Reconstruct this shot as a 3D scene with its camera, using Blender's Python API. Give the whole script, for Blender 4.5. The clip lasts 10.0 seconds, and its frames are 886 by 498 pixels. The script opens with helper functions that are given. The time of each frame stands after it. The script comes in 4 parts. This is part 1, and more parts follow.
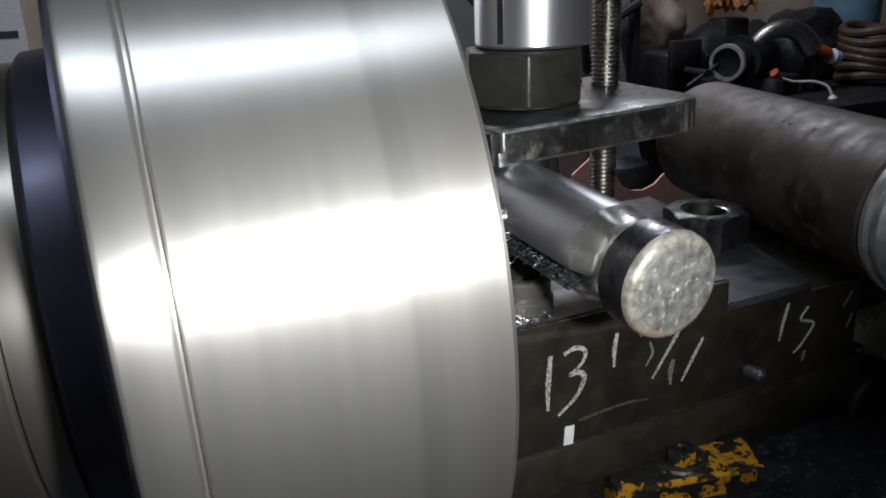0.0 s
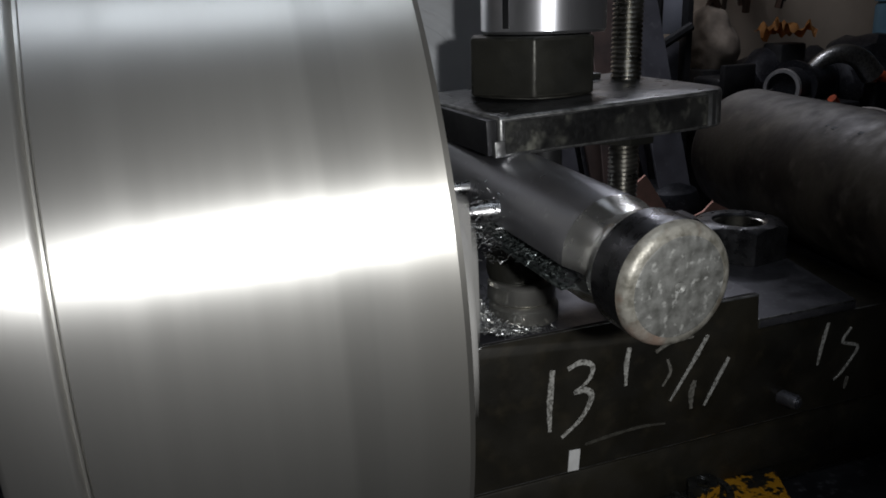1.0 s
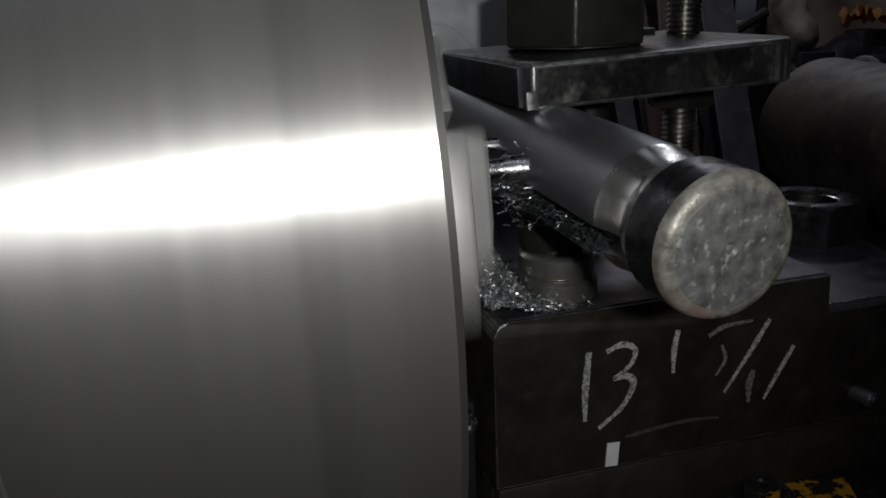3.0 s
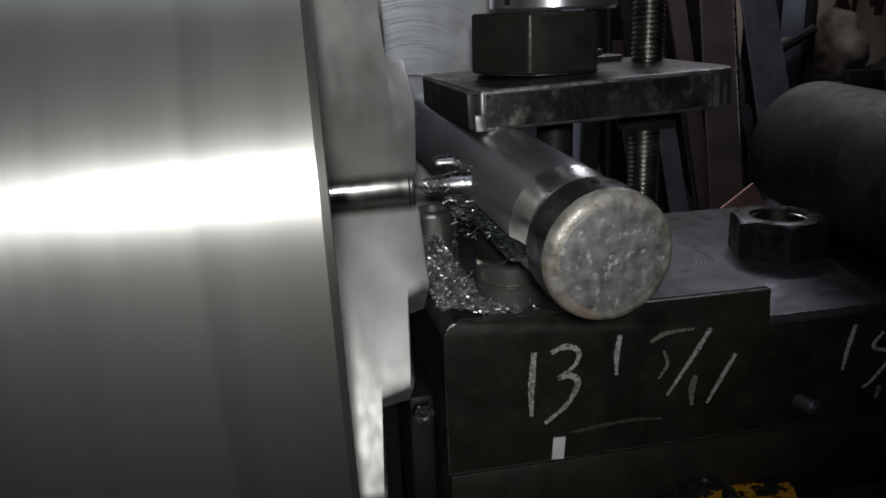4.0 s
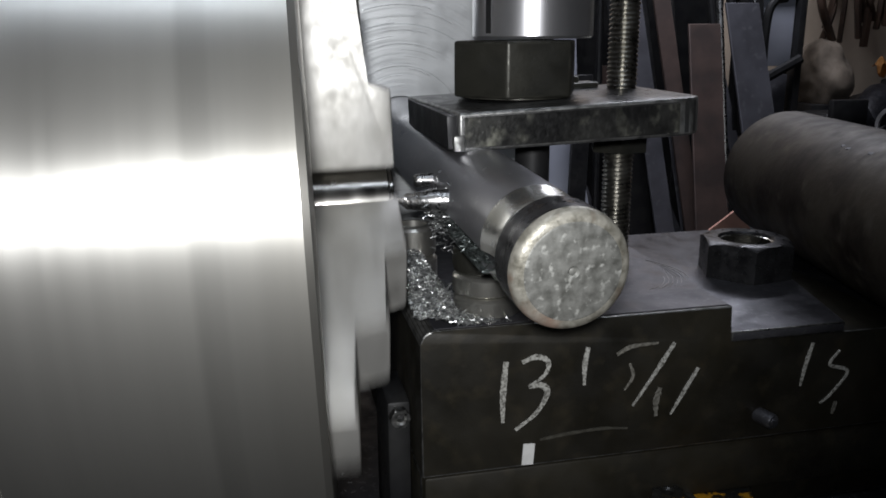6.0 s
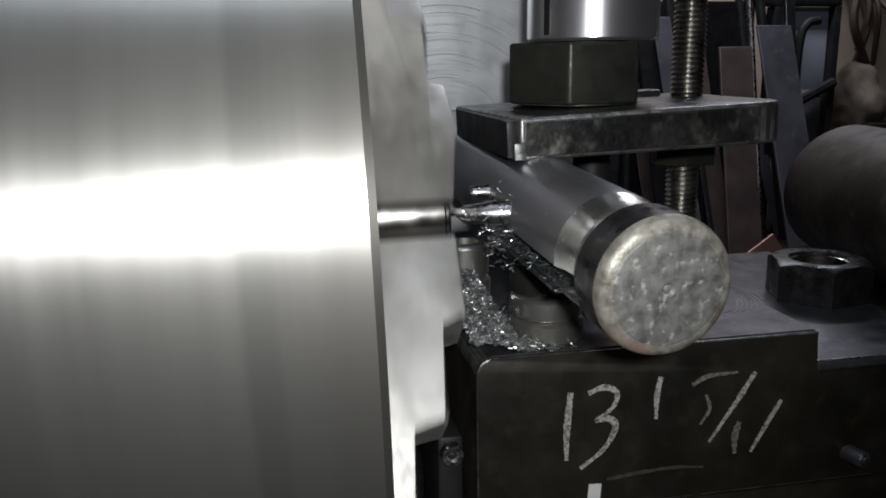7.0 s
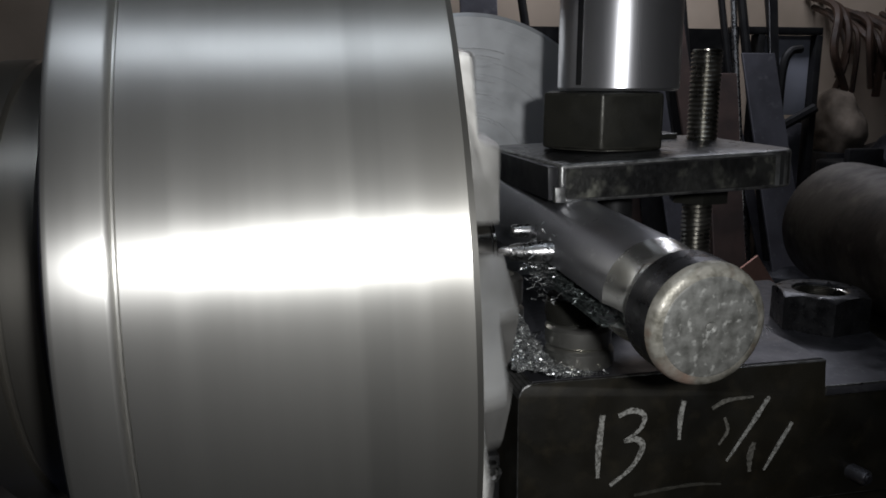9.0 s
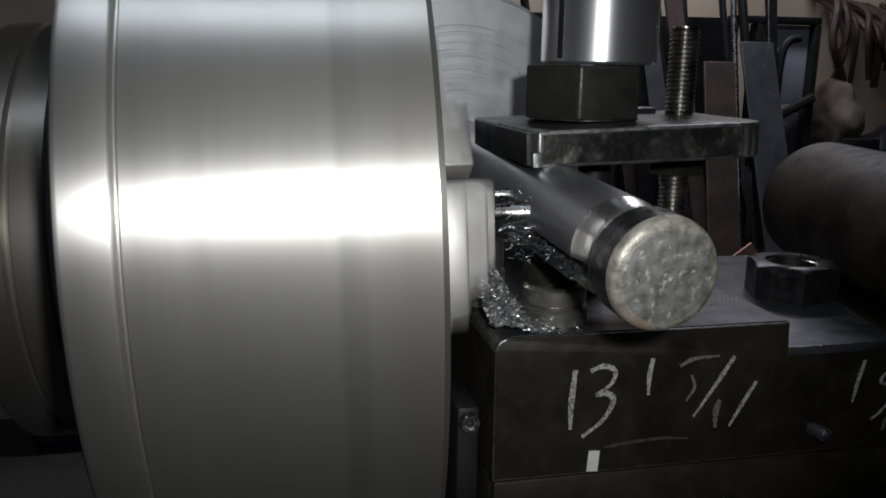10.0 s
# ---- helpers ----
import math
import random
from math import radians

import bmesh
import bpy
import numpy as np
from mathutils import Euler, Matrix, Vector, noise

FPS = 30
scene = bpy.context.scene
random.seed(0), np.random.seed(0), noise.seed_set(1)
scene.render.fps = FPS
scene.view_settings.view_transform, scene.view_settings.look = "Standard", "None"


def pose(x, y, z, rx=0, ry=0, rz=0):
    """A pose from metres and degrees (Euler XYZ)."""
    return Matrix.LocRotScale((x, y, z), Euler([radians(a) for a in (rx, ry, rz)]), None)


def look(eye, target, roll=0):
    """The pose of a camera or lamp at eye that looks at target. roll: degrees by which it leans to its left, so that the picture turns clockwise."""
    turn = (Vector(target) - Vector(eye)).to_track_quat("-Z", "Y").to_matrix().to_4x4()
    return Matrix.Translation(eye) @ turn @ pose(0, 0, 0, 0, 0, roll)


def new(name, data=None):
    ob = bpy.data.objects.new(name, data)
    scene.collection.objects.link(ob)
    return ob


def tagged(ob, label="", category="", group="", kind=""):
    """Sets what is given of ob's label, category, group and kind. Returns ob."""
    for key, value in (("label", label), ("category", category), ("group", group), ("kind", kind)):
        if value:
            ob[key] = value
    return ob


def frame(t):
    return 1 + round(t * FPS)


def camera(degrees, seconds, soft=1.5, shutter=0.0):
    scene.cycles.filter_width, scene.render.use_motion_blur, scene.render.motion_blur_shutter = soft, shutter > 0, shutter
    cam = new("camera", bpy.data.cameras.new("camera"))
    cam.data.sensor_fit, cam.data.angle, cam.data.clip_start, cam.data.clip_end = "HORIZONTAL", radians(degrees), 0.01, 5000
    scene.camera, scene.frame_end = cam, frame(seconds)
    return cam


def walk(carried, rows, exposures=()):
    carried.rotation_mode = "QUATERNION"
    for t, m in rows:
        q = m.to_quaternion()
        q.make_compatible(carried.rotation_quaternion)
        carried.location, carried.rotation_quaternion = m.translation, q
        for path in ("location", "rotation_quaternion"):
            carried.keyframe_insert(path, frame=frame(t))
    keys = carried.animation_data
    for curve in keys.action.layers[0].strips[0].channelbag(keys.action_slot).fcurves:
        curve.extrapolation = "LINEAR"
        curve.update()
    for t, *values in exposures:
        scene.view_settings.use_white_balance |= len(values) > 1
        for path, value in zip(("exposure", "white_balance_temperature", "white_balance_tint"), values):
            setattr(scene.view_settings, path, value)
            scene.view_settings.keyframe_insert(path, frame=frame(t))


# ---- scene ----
cam = camera(57.2, 10.0, soft=1.7, shutter=0.22)
PATH = [
    (0, (-0.229, -0.453, 0.246), (0.549, 1.266, -0.416), -2.1),
    (0.5, (-0.193, -0.421, 0.221), (0.538, 1.32, -0.438), -3.6),
    (1, (-0.177, -0.43, 0.209), (0.496, 1.359, -0.379), -1.9),
    (1.5, (-0.169, -0.405, 0.199), (0.475, 1.405, -0.358), -2.9),
    (2, (-0.16, -0.376, 0.191), (0.493, 1.421, -0.397), -2.6),
    (3.5, (-0.119, -0.423, 0.173), (0.32, 1.439, -0.411), -2.0),
    (4, (-0.094, -0.459, 0.186), (0.296, 1.42, -0.377), -1.9),
    (4.5, (-0.091, -0.487, 0.191), (0.262, 1.405, -0.351), -1.3),
    (5, (-0.091, -0.498, 0.192), (0.254, 1.395, -0.356), -1.4),
    (6.5, (-0.093, -0.469, 0.186), (0.345, 1.421, -0.298), -0.2),
    (7, (-0.105, -0.44, 0.172), (0.267, 1.473, -0.278), -0.8),
    (7.5, (-0.118, -0.43, 0.174), (0.283, 1.479, -0.268), -0.3),
    (8, (-0.135, -0.435, 0.18), (0.276, 1.47, -0.271), -0.2),
    (8.5, (-0.146, -0.457, 0.192), (0.282, 1.452, -0.222), -0.3),
    (9, (-0.154, -0.47, 0.194), (0.269, 1.44, -0.221), -0.0),
    (9.5, (-0.15, -0.492, 0.195), (0.288, 1.413, -0.227), 0.4),
    (10, (-0.149, -0.506, 0.182), (0.269, 1.399, -0.26), 0.8),
]
EXPOSURE = [(0.0, 1.05), (0.3, 0.55), (0.5, 0.15), (1.0, -0.15), (2.0, -0.55), (3.5, -0.75), (4.0, -0.45), (4.5, 0.14), (5.0, 0.5), (5.2, 0.52), (6.5, 0.48), (7.0, 0.2), (7.5, 0.0), (8.5, -0.25), (9.5, -0.2), (10.0, -0.02)]
walk(cam, [(t, look(eye, target, roll)) for t, eye, target, roll in PATH], EXPOSURE)

# ---- light: a torch beside the lens, a strip lamp under the roof, an added fill lamp at the back, faint daylight ----
world = bpy.data.worlds.new("world")
scene.world = world
world.use_nodes = True
world.node_tree.nodes["Background"].inputs[0].default_value = (0.55, 0.62, 0.75, 1)
world.node_tree.nodes["Background"].inputs[1].default_value = 0.012
torch = bpy.data.lights.new("torch_light", "SPOT")
torch.energy, torch.shadow_soft_size, torch.color = 8.2, 0.012, (0.97, 0.98, 1.0)
torch.spot_size, torch.spot_blend = radians(80), 1.0
new("torch_light", torch).matrix_world = look((-0.108, -0.535, 0.225), (-0.06, 0.0, 0.095))
strip = bpy.data.lights.new("strip_light", "AREA")
strip.shape, strip.size, strip.size_y, strip.energy, strip.color = "RECTANGLE", 1.3, 0.30, 5.2, (0.80, 0.88, 1.0)
new("strip_light", strip).matrix_world = look((-0.2, -0.75, 2.05), (-0.1, -0.1, 0.0))
# added fill: brightens the stock, the back wall and the tops of the bars
far_fill = bpy.data.lights.new("far_fill_light", "AREA")
far_fill.shape, far_fill.size, far_fill.size_y, far_fill.energy, far_fill.color = "RECTANGLE", 1.3, 0.2, 15.5, (0.87, 0.89, 1.0)
new("far_fill_light", far_fill).matrix_world = pose(1.1, 1.75, 1.50)

# ---- materials ----
def material(name, base, other=None, rough=0.5, metal=0.0, scale=30.0, detail=6.0, mix=(0.4, 0.65), bump=0.0, bump_scale=200.0,
             fine=None, spread=0.12, stretch=(1, 1, 1), aniso=0.0, axis="", fine_at=9.0, fine_mix=(0.58, 0.72)):
    """Two colours mixed by noise at one scale, roughness varied at another, fine relief."""
    m = bpy.data.materials.new(name)
    m.use_nodes = True
    n, l = m.node_tree.nodes, m.node_tree.links
    b = n["Principled BSDF"]
    co = n.new("ShaderNodeTexCoord")
    mp = n.new("ShaderNodeMapping")
    mp.inputs["Scale"].default_value = stretch
    l.new(co.outputs["Object"], mp.inputs[0])
    def noise_node(s, d):
        t = n.new("ShaderNodeTexNoise")
        t.inputs["Scale"].default_value, t.inputs["Detail"].default_value = s, d
        l.new(mp.outputs[0], t.inputs["Vector"])
        return t
    a = noise_node(scale, detail)
    ramp = n.new("ShaderNodeMapRange")
    ramp.inputs[1].default_value, ramp.inputs[2].default_value = mix
    l.new(a.outputs["Fac"], ramp.inputs[0])
    c = n.new("ShaderNodeMix")
    c.data_type = "RGBA"
    c.inputs[6].default_value, c.inputs[7].default_value = (*base, 1), (*(other or [v * 0.7 for v in base]), 1)
    l.new(ramp.outputs[0], c.inputs[0])
    out = c.outputs[2]
    if fine:
        f = noise_node(scale * fine_at, 4)
        fr = n.new("ShaderNodeMapRange")
        fr.inputs[1].default_value, fr.inputs[2].default_value = fine_mix
        l.new(f.outputs["Fac"], fr.inputs[0])
        c2 = n.new("ShaderNodeMix")
        c2.data_type = "RGBA"
        c2.inputs[7].default_value = (*fine, 1)
        l.new(fr.outputs[0], c2.inputs[0])
        l.new(out, c2.inputs[6])
        out = c2.outputs[2]
    l.new(out, b.inputs["Base Color"])
    r = noise_node(scale * 3.1, 4)
    rr = n.new("ShaderNodeMapRange")
    rr.inputs[1].default_value, rr.inputs[2].default_value = 0.3, 0.7
    rr.inputs[3].default_value, rr.inputs[4].default_value = max(0.05, rough - spread), min(1.0, rough + spread)
    l.new(r.outputs["Fac"], rr.inputs[0])
    l.new(rr.outputs[0], b.inputs["Roughness"])
    b.inputs["Metallic"].default_value = metal
    if aniso:
        t = n.new("ShaderNodeTangent")
        t.direction_type, t.axis = "RADIAL", axis
        l.new(t.outputs[0], b.inputs["Tangent"])
        b.inputs["Anisotropic"].default_value, b.inputs["Anisotropic Rotation"].default_value = aniso, 0.25
    if bump:
        bt = noise_node(bump_scale, 5)
        bn = n.new("ShaderNodeBump")
        bn.inputs["Strength"].default_value, bn.inputs["Distance"].default_value = bump, 0.001
        l.new(bt.outputs["Fac"], bn.inputs["Height"])
        l.new(bn.outputs[0], b.inputs["Normal"])
    return m


def rings_material(name, base, axis, scale, rough, bump, other=None):
    """Turned steel: concentric or circumferential tool marks about a local axis."""
    m = material(name, base, other, rough, 1.0, 14.0, 5.0, (0.35, 0.7))
    n, l = m.node_tree.nodes, m.node_tree.links
    b = n["Principled BSDF"]
    co = n.new("ShaderNodeTexCoord")
    sep = n.new("ShaderNodeSeparateXYZ")
    l.new(co.outputs["Object"], sep.inputs[0])
    two = [sep.outputs[k] for k in range(3) if "XYZ"[k] != axis]
    sq = []
    for o in two:
        p = n.new("ShaderNodeMath")
        p.operation = "POWER"
        p.inputs[1].default_value = 2
        l.new(o, p.inputs[0])
        sq.append(p)
    add = n.new("ShaderNodeMath")
    l.new(sq[0].outputs[0], add.inputs[0])
    l.new(sq[1].outputs[0], add.inputs[1])
    root = n.new("ShaderNodeMath")
    root.operation = "SQRT"
    l.new(add.outputs[0], root.inputs[0])
    w = n.new("ShaderNodeTexNoise")
    w.noise_dimensions = "1D"
    w.inputs["Scale"].default_value, w.inputs["Detail"].default_value = scale, 8
    l.new(root.outputs[0], w.inputs["W"])
    bn = n.new("ShaderNodeBump")
    bn.inputs["Strength"].default_value, bn.inputs["Distance"].default_value = bump, 0.0008
    l.new(w.outputs["Fac"], bn.inputs["Height"])
    l.new(bn.outputs[0], b.inputs["Normal"])
    return m


def chuck_steel(name, base, rough, aniso):
    """Ground steel with faint bands along the axis and smears round it."""
    m = material(name, base, [v * 0.9 for v in base], rough, 1.0, 9.0, 3.0, aniso=aniso, axis="X", spread=0.02)
    n, l = m.node_tree.nodes, m.node_tree.links
    b = n["Principled BSDF"]
    b.inputs["Metallic"].default_value = 0.97
    co = n.new("ShaderNodeTexCoord")
    sep = n.new("ShaderNodeSeparateXYZ")
    l.new(co.outputs["Object"], sep.inputs[0])
    w = n.new("ShaderNodeTexNoise")
    w.noise_dimensions = "1D"
    w.inputs["Scale"].default_value, w.inputs["Detail"].default_value = 55.0, 6
    l.new(sep.outputs[0], w.inputs["W"])
    w2 = n.new("ShaderNodeTexNoise")
    w2.inputs["Scale"].default_value, w2.inputs["Detail"].default_value = 1.0, 5
    mp = n.new("ShaderNodeMapping")
    mp.inputs["Scale"].default_value = (90, 5, 5)
    l.new(co.outputs["Object"], mp.inputs[0])
    l.new(mp.outputs[0], w2.inputs["Vector"])
    s = n.new("ShaderNodeMath")
    l.new(w.outputs["Fac"], s.inputs[0])
    l.new(w2.outputs["Fac"], s.inputs[1])
    rr = n.new("ShaderNodeMapRange")
    rr.inputs[1].default_value, rr.inputs[2].default_value = 0.7, 1.3
    rr.inputs[3].default_value, rr.inputs[4].default_value = rough - 0.02, rough + 0.025
    l.new(s.outputs[0], rr.inputs[0])
    l.new(rr.outputs[0], b.inputs["Roughness"])
    c = n.new("ShaderNodeMix")
    c.data_type = "RGBA"
    c.inputs[6].default_value, c.inputs[7].default_value = (*[v * 0.94 for v in base], 1), (*base, 1)
    rc = n.new("ShaderNodeMapRange")
    rc.inputs[1].default_value, rc.inputs[2].default_value = 0.7, 1.2
    l.new(s.outputs[0], rc.inputs[0])
    l.new(rc.outputs[0], c.inputs[0])
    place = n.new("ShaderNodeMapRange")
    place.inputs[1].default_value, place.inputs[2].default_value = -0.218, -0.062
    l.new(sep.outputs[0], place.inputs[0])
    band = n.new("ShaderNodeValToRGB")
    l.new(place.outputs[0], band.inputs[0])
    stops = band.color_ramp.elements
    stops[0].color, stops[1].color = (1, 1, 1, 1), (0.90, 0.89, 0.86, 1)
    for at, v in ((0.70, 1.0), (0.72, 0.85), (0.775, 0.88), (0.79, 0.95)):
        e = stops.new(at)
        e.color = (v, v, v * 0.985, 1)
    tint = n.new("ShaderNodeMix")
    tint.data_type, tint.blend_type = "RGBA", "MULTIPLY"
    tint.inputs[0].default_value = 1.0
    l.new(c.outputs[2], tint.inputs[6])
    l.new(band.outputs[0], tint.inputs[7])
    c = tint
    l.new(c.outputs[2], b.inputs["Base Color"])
    # a hazier coat of fine scratches over the ground surface
    haze = n.new("ShaderNodeBsdfPrincipled")
    haze.inputs["Metallic"].default_value, haze.inputs["Roughness"].default_value = 0.9, 0.62
    l.new(c.outputs[2], haze.inputs["Base Color"])
    blend = n.new("ShaderNodeMixShader")
    blend.inputs[0].default_value = 0.17
    l.new(b.outputs[0], blend.inputs[1])
    l.new(haze.outputs[0], blend.inputs[2])
    l.new(blend.outputs[0], n["Material Output"].inputs[0])
    return m


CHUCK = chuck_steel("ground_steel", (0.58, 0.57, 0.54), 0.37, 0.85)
JAW = material("jaw_steel", (0.58, 0.57, 0.54), (0.44, 0.43, 0.40), 0.52, 0.75, 40, bump=0.15, bump_scale=300)
PLATE_BACK = material("dark_cast_iron", (0.19, 0.19, 0.27), (0.12, 0.12, 0.17), 0.45, 0.7, 25, aniso=0.5, axis="X")
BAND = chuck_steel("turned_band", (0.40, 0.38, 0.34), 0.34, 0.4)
NAVY = material("navy_paint", (0.018, 0.022, 0.05), (0.03, 0.035, 0.06), 0.4, 0.0, 12, fine=(0.05, 0.05, 0.05))
WORK = rings_material("turned_workpiece", (0.34, 0.33, 0.31), "X", 900, 0.20, 0.08)
BLOCK = material("oily_black_steel", (0.024, 0.021, 0.0135), (0.010, 0.009, 0.0065), 0.55, 0.1, 11, 8, (0.35, 0.7), bump=0.10, bump_scale=420, fine=(0.032, 0.027, 0.017), fine_at=5.0, fine_mix=(0.52, 0.75), spread=0.14)
BLOCK_TOP = material("scuffed_steel_top", (0.115, 0.115, 0.128), (0.062, 0.062, 0.070), 0.43, 0.65, 16, 8, (0.35, 0.65), bump=0.06, bump_scale=500, fine=(0.16, 0.16, 0.17), fine_at=14.0, fine_mix=(0.55, 0.8))
EDGE = material("worn_edge_steel", (0.42, 0.42, 0.41), (0.22, 0.22, 0.21), 0.36, 1.0, 120, bump=0.2, bump_scale=600)
CLAMP = material("blackened_clamp_steel", (0.075, 0.075, 0.074), (0.032, 0.032, 0.032), 0.36, 0.6, 26, 8, (0.38, 0.62), bump=0.25, bump_scale=350, fine=(0.15, 0.15, 0.14), fine_at=12.0, fine_mix=(0.62, 0.72))
CLAMP_FRONT = material("rubbed_clamp_face", (0.045, 0.045, 0.042), (0.24, 0.24, 0.20), 0.42, 0.6, 75, 12, (0.52, 0.68), bump=0.4, bump_scale=300, stretch=(1, 1, 0.8), fine=(0.018, 0.018, 0.018), fine_at=0.35, fine_mix=(0.44, 0.60))
HEX = material("dark_hex_steel", (0.035, 0.034, 0.027), (0.02, 0.02, 0.017), 0.5, 0.4, 20, 7, bump=0.15, bump_scale=400)
HEX_EDGE = material("rubbed_hex_edge", (0.055, 0.053, 0.044), (0.03, 0.03, 0.025), 0.42, 0.5, 60, bump=0.1)
POLISH = material("polished_sleeve", (0.68, 0.68, 0.70), (0.56, 0.56, 0.58), 0.30, 0.92, 8, stretch=(1, 1, 0.1), spread=0.06, bump=0.02)
THREAD = material("oily_thread", (0.42, 0.41, 0.38), (0.28, 0.27, 0.24), 0.31, 1.0, 20)
EDGE_DULL = material("dull_worn_edge", (0.32, 0.32, 0.31), (0.12, 0.12, 0.118), 0.40, 0.85, 90, bump=0.2, bump_scale=600)
BAR = material("greasy_bar_steel", (0.56, 0.56, 0.59), (0.42, 0.42, 0.445), 0.33, 0.95, 9, 5, (0.3, 0.75), bump=0.05, bump_scale=420, spread=0.07, fine=(0.66, 0.66, 0.68), fine_at=16.0, fine_mix=(0.62, 0.75))
NECK = material("bright_neck_steel", (0.90, 0.90, 0.88), (0.72, 0.71, 0.67), 0.25, 0.95, 30, bump=0.03, bump_scale=350, spread=0.07)
BAND_DARK = material("black_band", (0.10, 0.10, 0.108), (0.065, 0.066, 0.07), 0.30, 0.9, 50, bump=0.1)
BAR_END = material("pitted_bar_end", (0.27, 0.27, 0.25), (0.12, 0.12, 0.108), 0.52, 0.35, 150, 10, (0.38, 0.66), bump=0.04, bump_scale=420, fine=(0.52, 0.52, 0.485), fine_at=1.5, fine_mix=(0.57, 0.72))
BAR_RIM = material("battered_rim", (0.46, 0.44, 0.38), (0.18, 0.17, 0.135), 0.46, 0.5, 140, 10, (0.40, 0.66), bump=0.35, bump_scale=300, fine=(0.46, 0.33, 0.26), fine_at=0.26, fine_mix=(0.56, 0.72))
RING = material("bearing_ring_steel", (0.58, 0.57, 0.53), (0.47, 0.46, 0.42), 0.33, 0.93, 15, bump=0.03, spread=0.05)
CHIP = material("steel_swarf", (0.72, 0.73, 0.72), (0.26, 0.27, 0.27), 0.30, 0.85, 300)
CHIP_DARK = material("oily_swarf_crust", (0.15, 0.17, 0.165), (0.035, 0.042, 0.04), 0.35, 0.7, 300)
SLOT = material("oily_green_black_slot", (0.022, 0.030, 0.027), (0.010, 0.013, 0.012), 0.28, 0.4, 90, bump=0.4, bump_scale=260, fine=(0.10, 0.12, 0.115))
CHIP_BED = material("swarf_bed", (0.05, 0.055, 0.055), (0.02, 0.02, 0.02), 0.5, 0.7, 260, bump=1.0, bump_scale=500, fine=(0.2, 0.22, 0.22))
TOOL = material("tool_bit_steel", (0.48, 0.47, 0.46), (0.3, 0.3, 0.3), 0.3, 1.0, 90, bump=0.3, bump_scale=500)
NUT = material("black_oxide_nut", (0.05, 0.05, 0.053), (0.026, 0.026, 0.028), 0.34, 0.7, 50, 6, bump=0.1, fine=(0.075, 0.075, 0.075))
COPPER = material("copper_sheet", (0.86, 0.50, 0.40), (0.74, 0.42, 0.33), 0.55, 0.25, 25, bump=0.1)
PIPE = material("scaled_shaft_steel", (0.060, 0.050, 0.037), (0.018, 0.012, 0.008), 0.56, 0.2, 19, 9, (0.43, 0.58), bump=0.25, bump_scale=180, fine=(0.09, 0.078, 0.062), fine_at=2.2, fine_mix=(0.57, 0.70))
BRIGHT = material("bright_turned_steel", (0.72, 0.72, 0.72), (0.55, 0.55, 0.55), 0.42, 0.85, 30)
DISC = rings_material("faced_disc_steel", (0.80, 0.82, 0.83), "Y", 160, 0.42, 0.5, (0.68, 0.70, 0.71))
DISC.node_tree.nodes["Principled BSDF"].inputs["Metallic"].default_value = 0.45
CHALK = material("chalk_stroke", (0.46, 0.455, 0.42), (0.06, 0.056, 0.045), 0.95, 0.0, 520, 7, (0.42, 0.70), bump=0.4, bump_scale=900)
SCORE = material("scored_bright_steel", (0.85, 0.86, 0.87), (0.7, 0.7, 0.72), 0.4, 0.3, 200)
CHALK_LINE = material("faint_scribe", (0.06, 0.057, 0.045), (0.035, 0.032, 0.024), 0.9, 0.0, 200)
CHALK_DIM = material("rubbed_chalk", (0.20, 0.19, 0.165), (0.06, 0.057, 0.045), 0.95, 0.0, 380, 5, (0.4, 0.7))
PAPER = material("white_tape", (0.8, 0.8, 0.78), (0.7, 0.7, 0.68), 0.8, 0.0, 100)
YELLOW = material("chipped_yellow_paint", (0.014, 0.014, 0.013), (0.42, 0.20, 0.014), 0.32, 0.0, 34, 10, (0.525, 0.55), bump=0.5, bump_scale=120, fine=(0.02, 0.018, 0.012), fine_at=5.0, fine_mix=(0.54, 0.60))
YELLOW_LIP = material("glossy_yellow_paint", (0.50, 0.26, 0.02), (0.03, 0.025, 0.015), 0.25, 0.0, 75, 9, (0.47, 0.53), bump=0.3, bump_scale=150)
HOUSING = material("worn_grey_paint", (0.36, 0.35, 0.31), (0.22, 0.21, 0.18), 0.5, 0.0, 14, 8, bump=0.1, fine=(0.10, 0.09, 0.08))
BLUE = material("blue_speck", (0.01, 0.10, 0.55), None, 0.5)
FLOOR = material("oily_concrete", (0.10, 0.095, 0.085), (0.05, 0.045, 0.04), 0.7, 0.0, 3, 9, bump=0.2)
WALL = material("stained_cream_wall", (0.62, 0.51, 0.40), (0.42, 0.34, 0.26), 0.85, 0.0, 3.0, 9, (0.35, 0.7), bump=0.2, bump_scale=40)
WALL_SIDE = material("grey_workshop_wall", (0.22, 0.21, 0.2), (0.13, 0.125, 0.12), 0.85, 0.0, 2.5, 8)
CEIL = material("dark_roof", (0.11, 0.11, 0.12), (0.07, 0.07, 0.075), 0.8, 0.0, 2.0)
FLAT = material("mill_scale_flat", (0.165, 0.165, 0.19), (0.11, 0.11, 0.125), 0.55, 0.4, 8, 8, bump=0.1, fine=(0.2, 0.2, 0.22), fine_at=5.0)
RUSTY = material("rust_brown_flat", (0.125, 0.084, 0.072), (0.075, 0.055, 0.05), 0.7, 0.1, 9, 8, bump=0.2)
# blackened steel, and the black that stands for shade on the bolt boss and backing
BLACK = material("blackened_bar_and_shade", (0.018, 0.018, 0.02), (0.03, 0.03, 0.03), 0.5, 0.4, 20)
PANEL = material("grey_panel", (0.50, 0.52, 0.60), (0.42, 0.44, 0.51), 0.6, 0.0, 5)
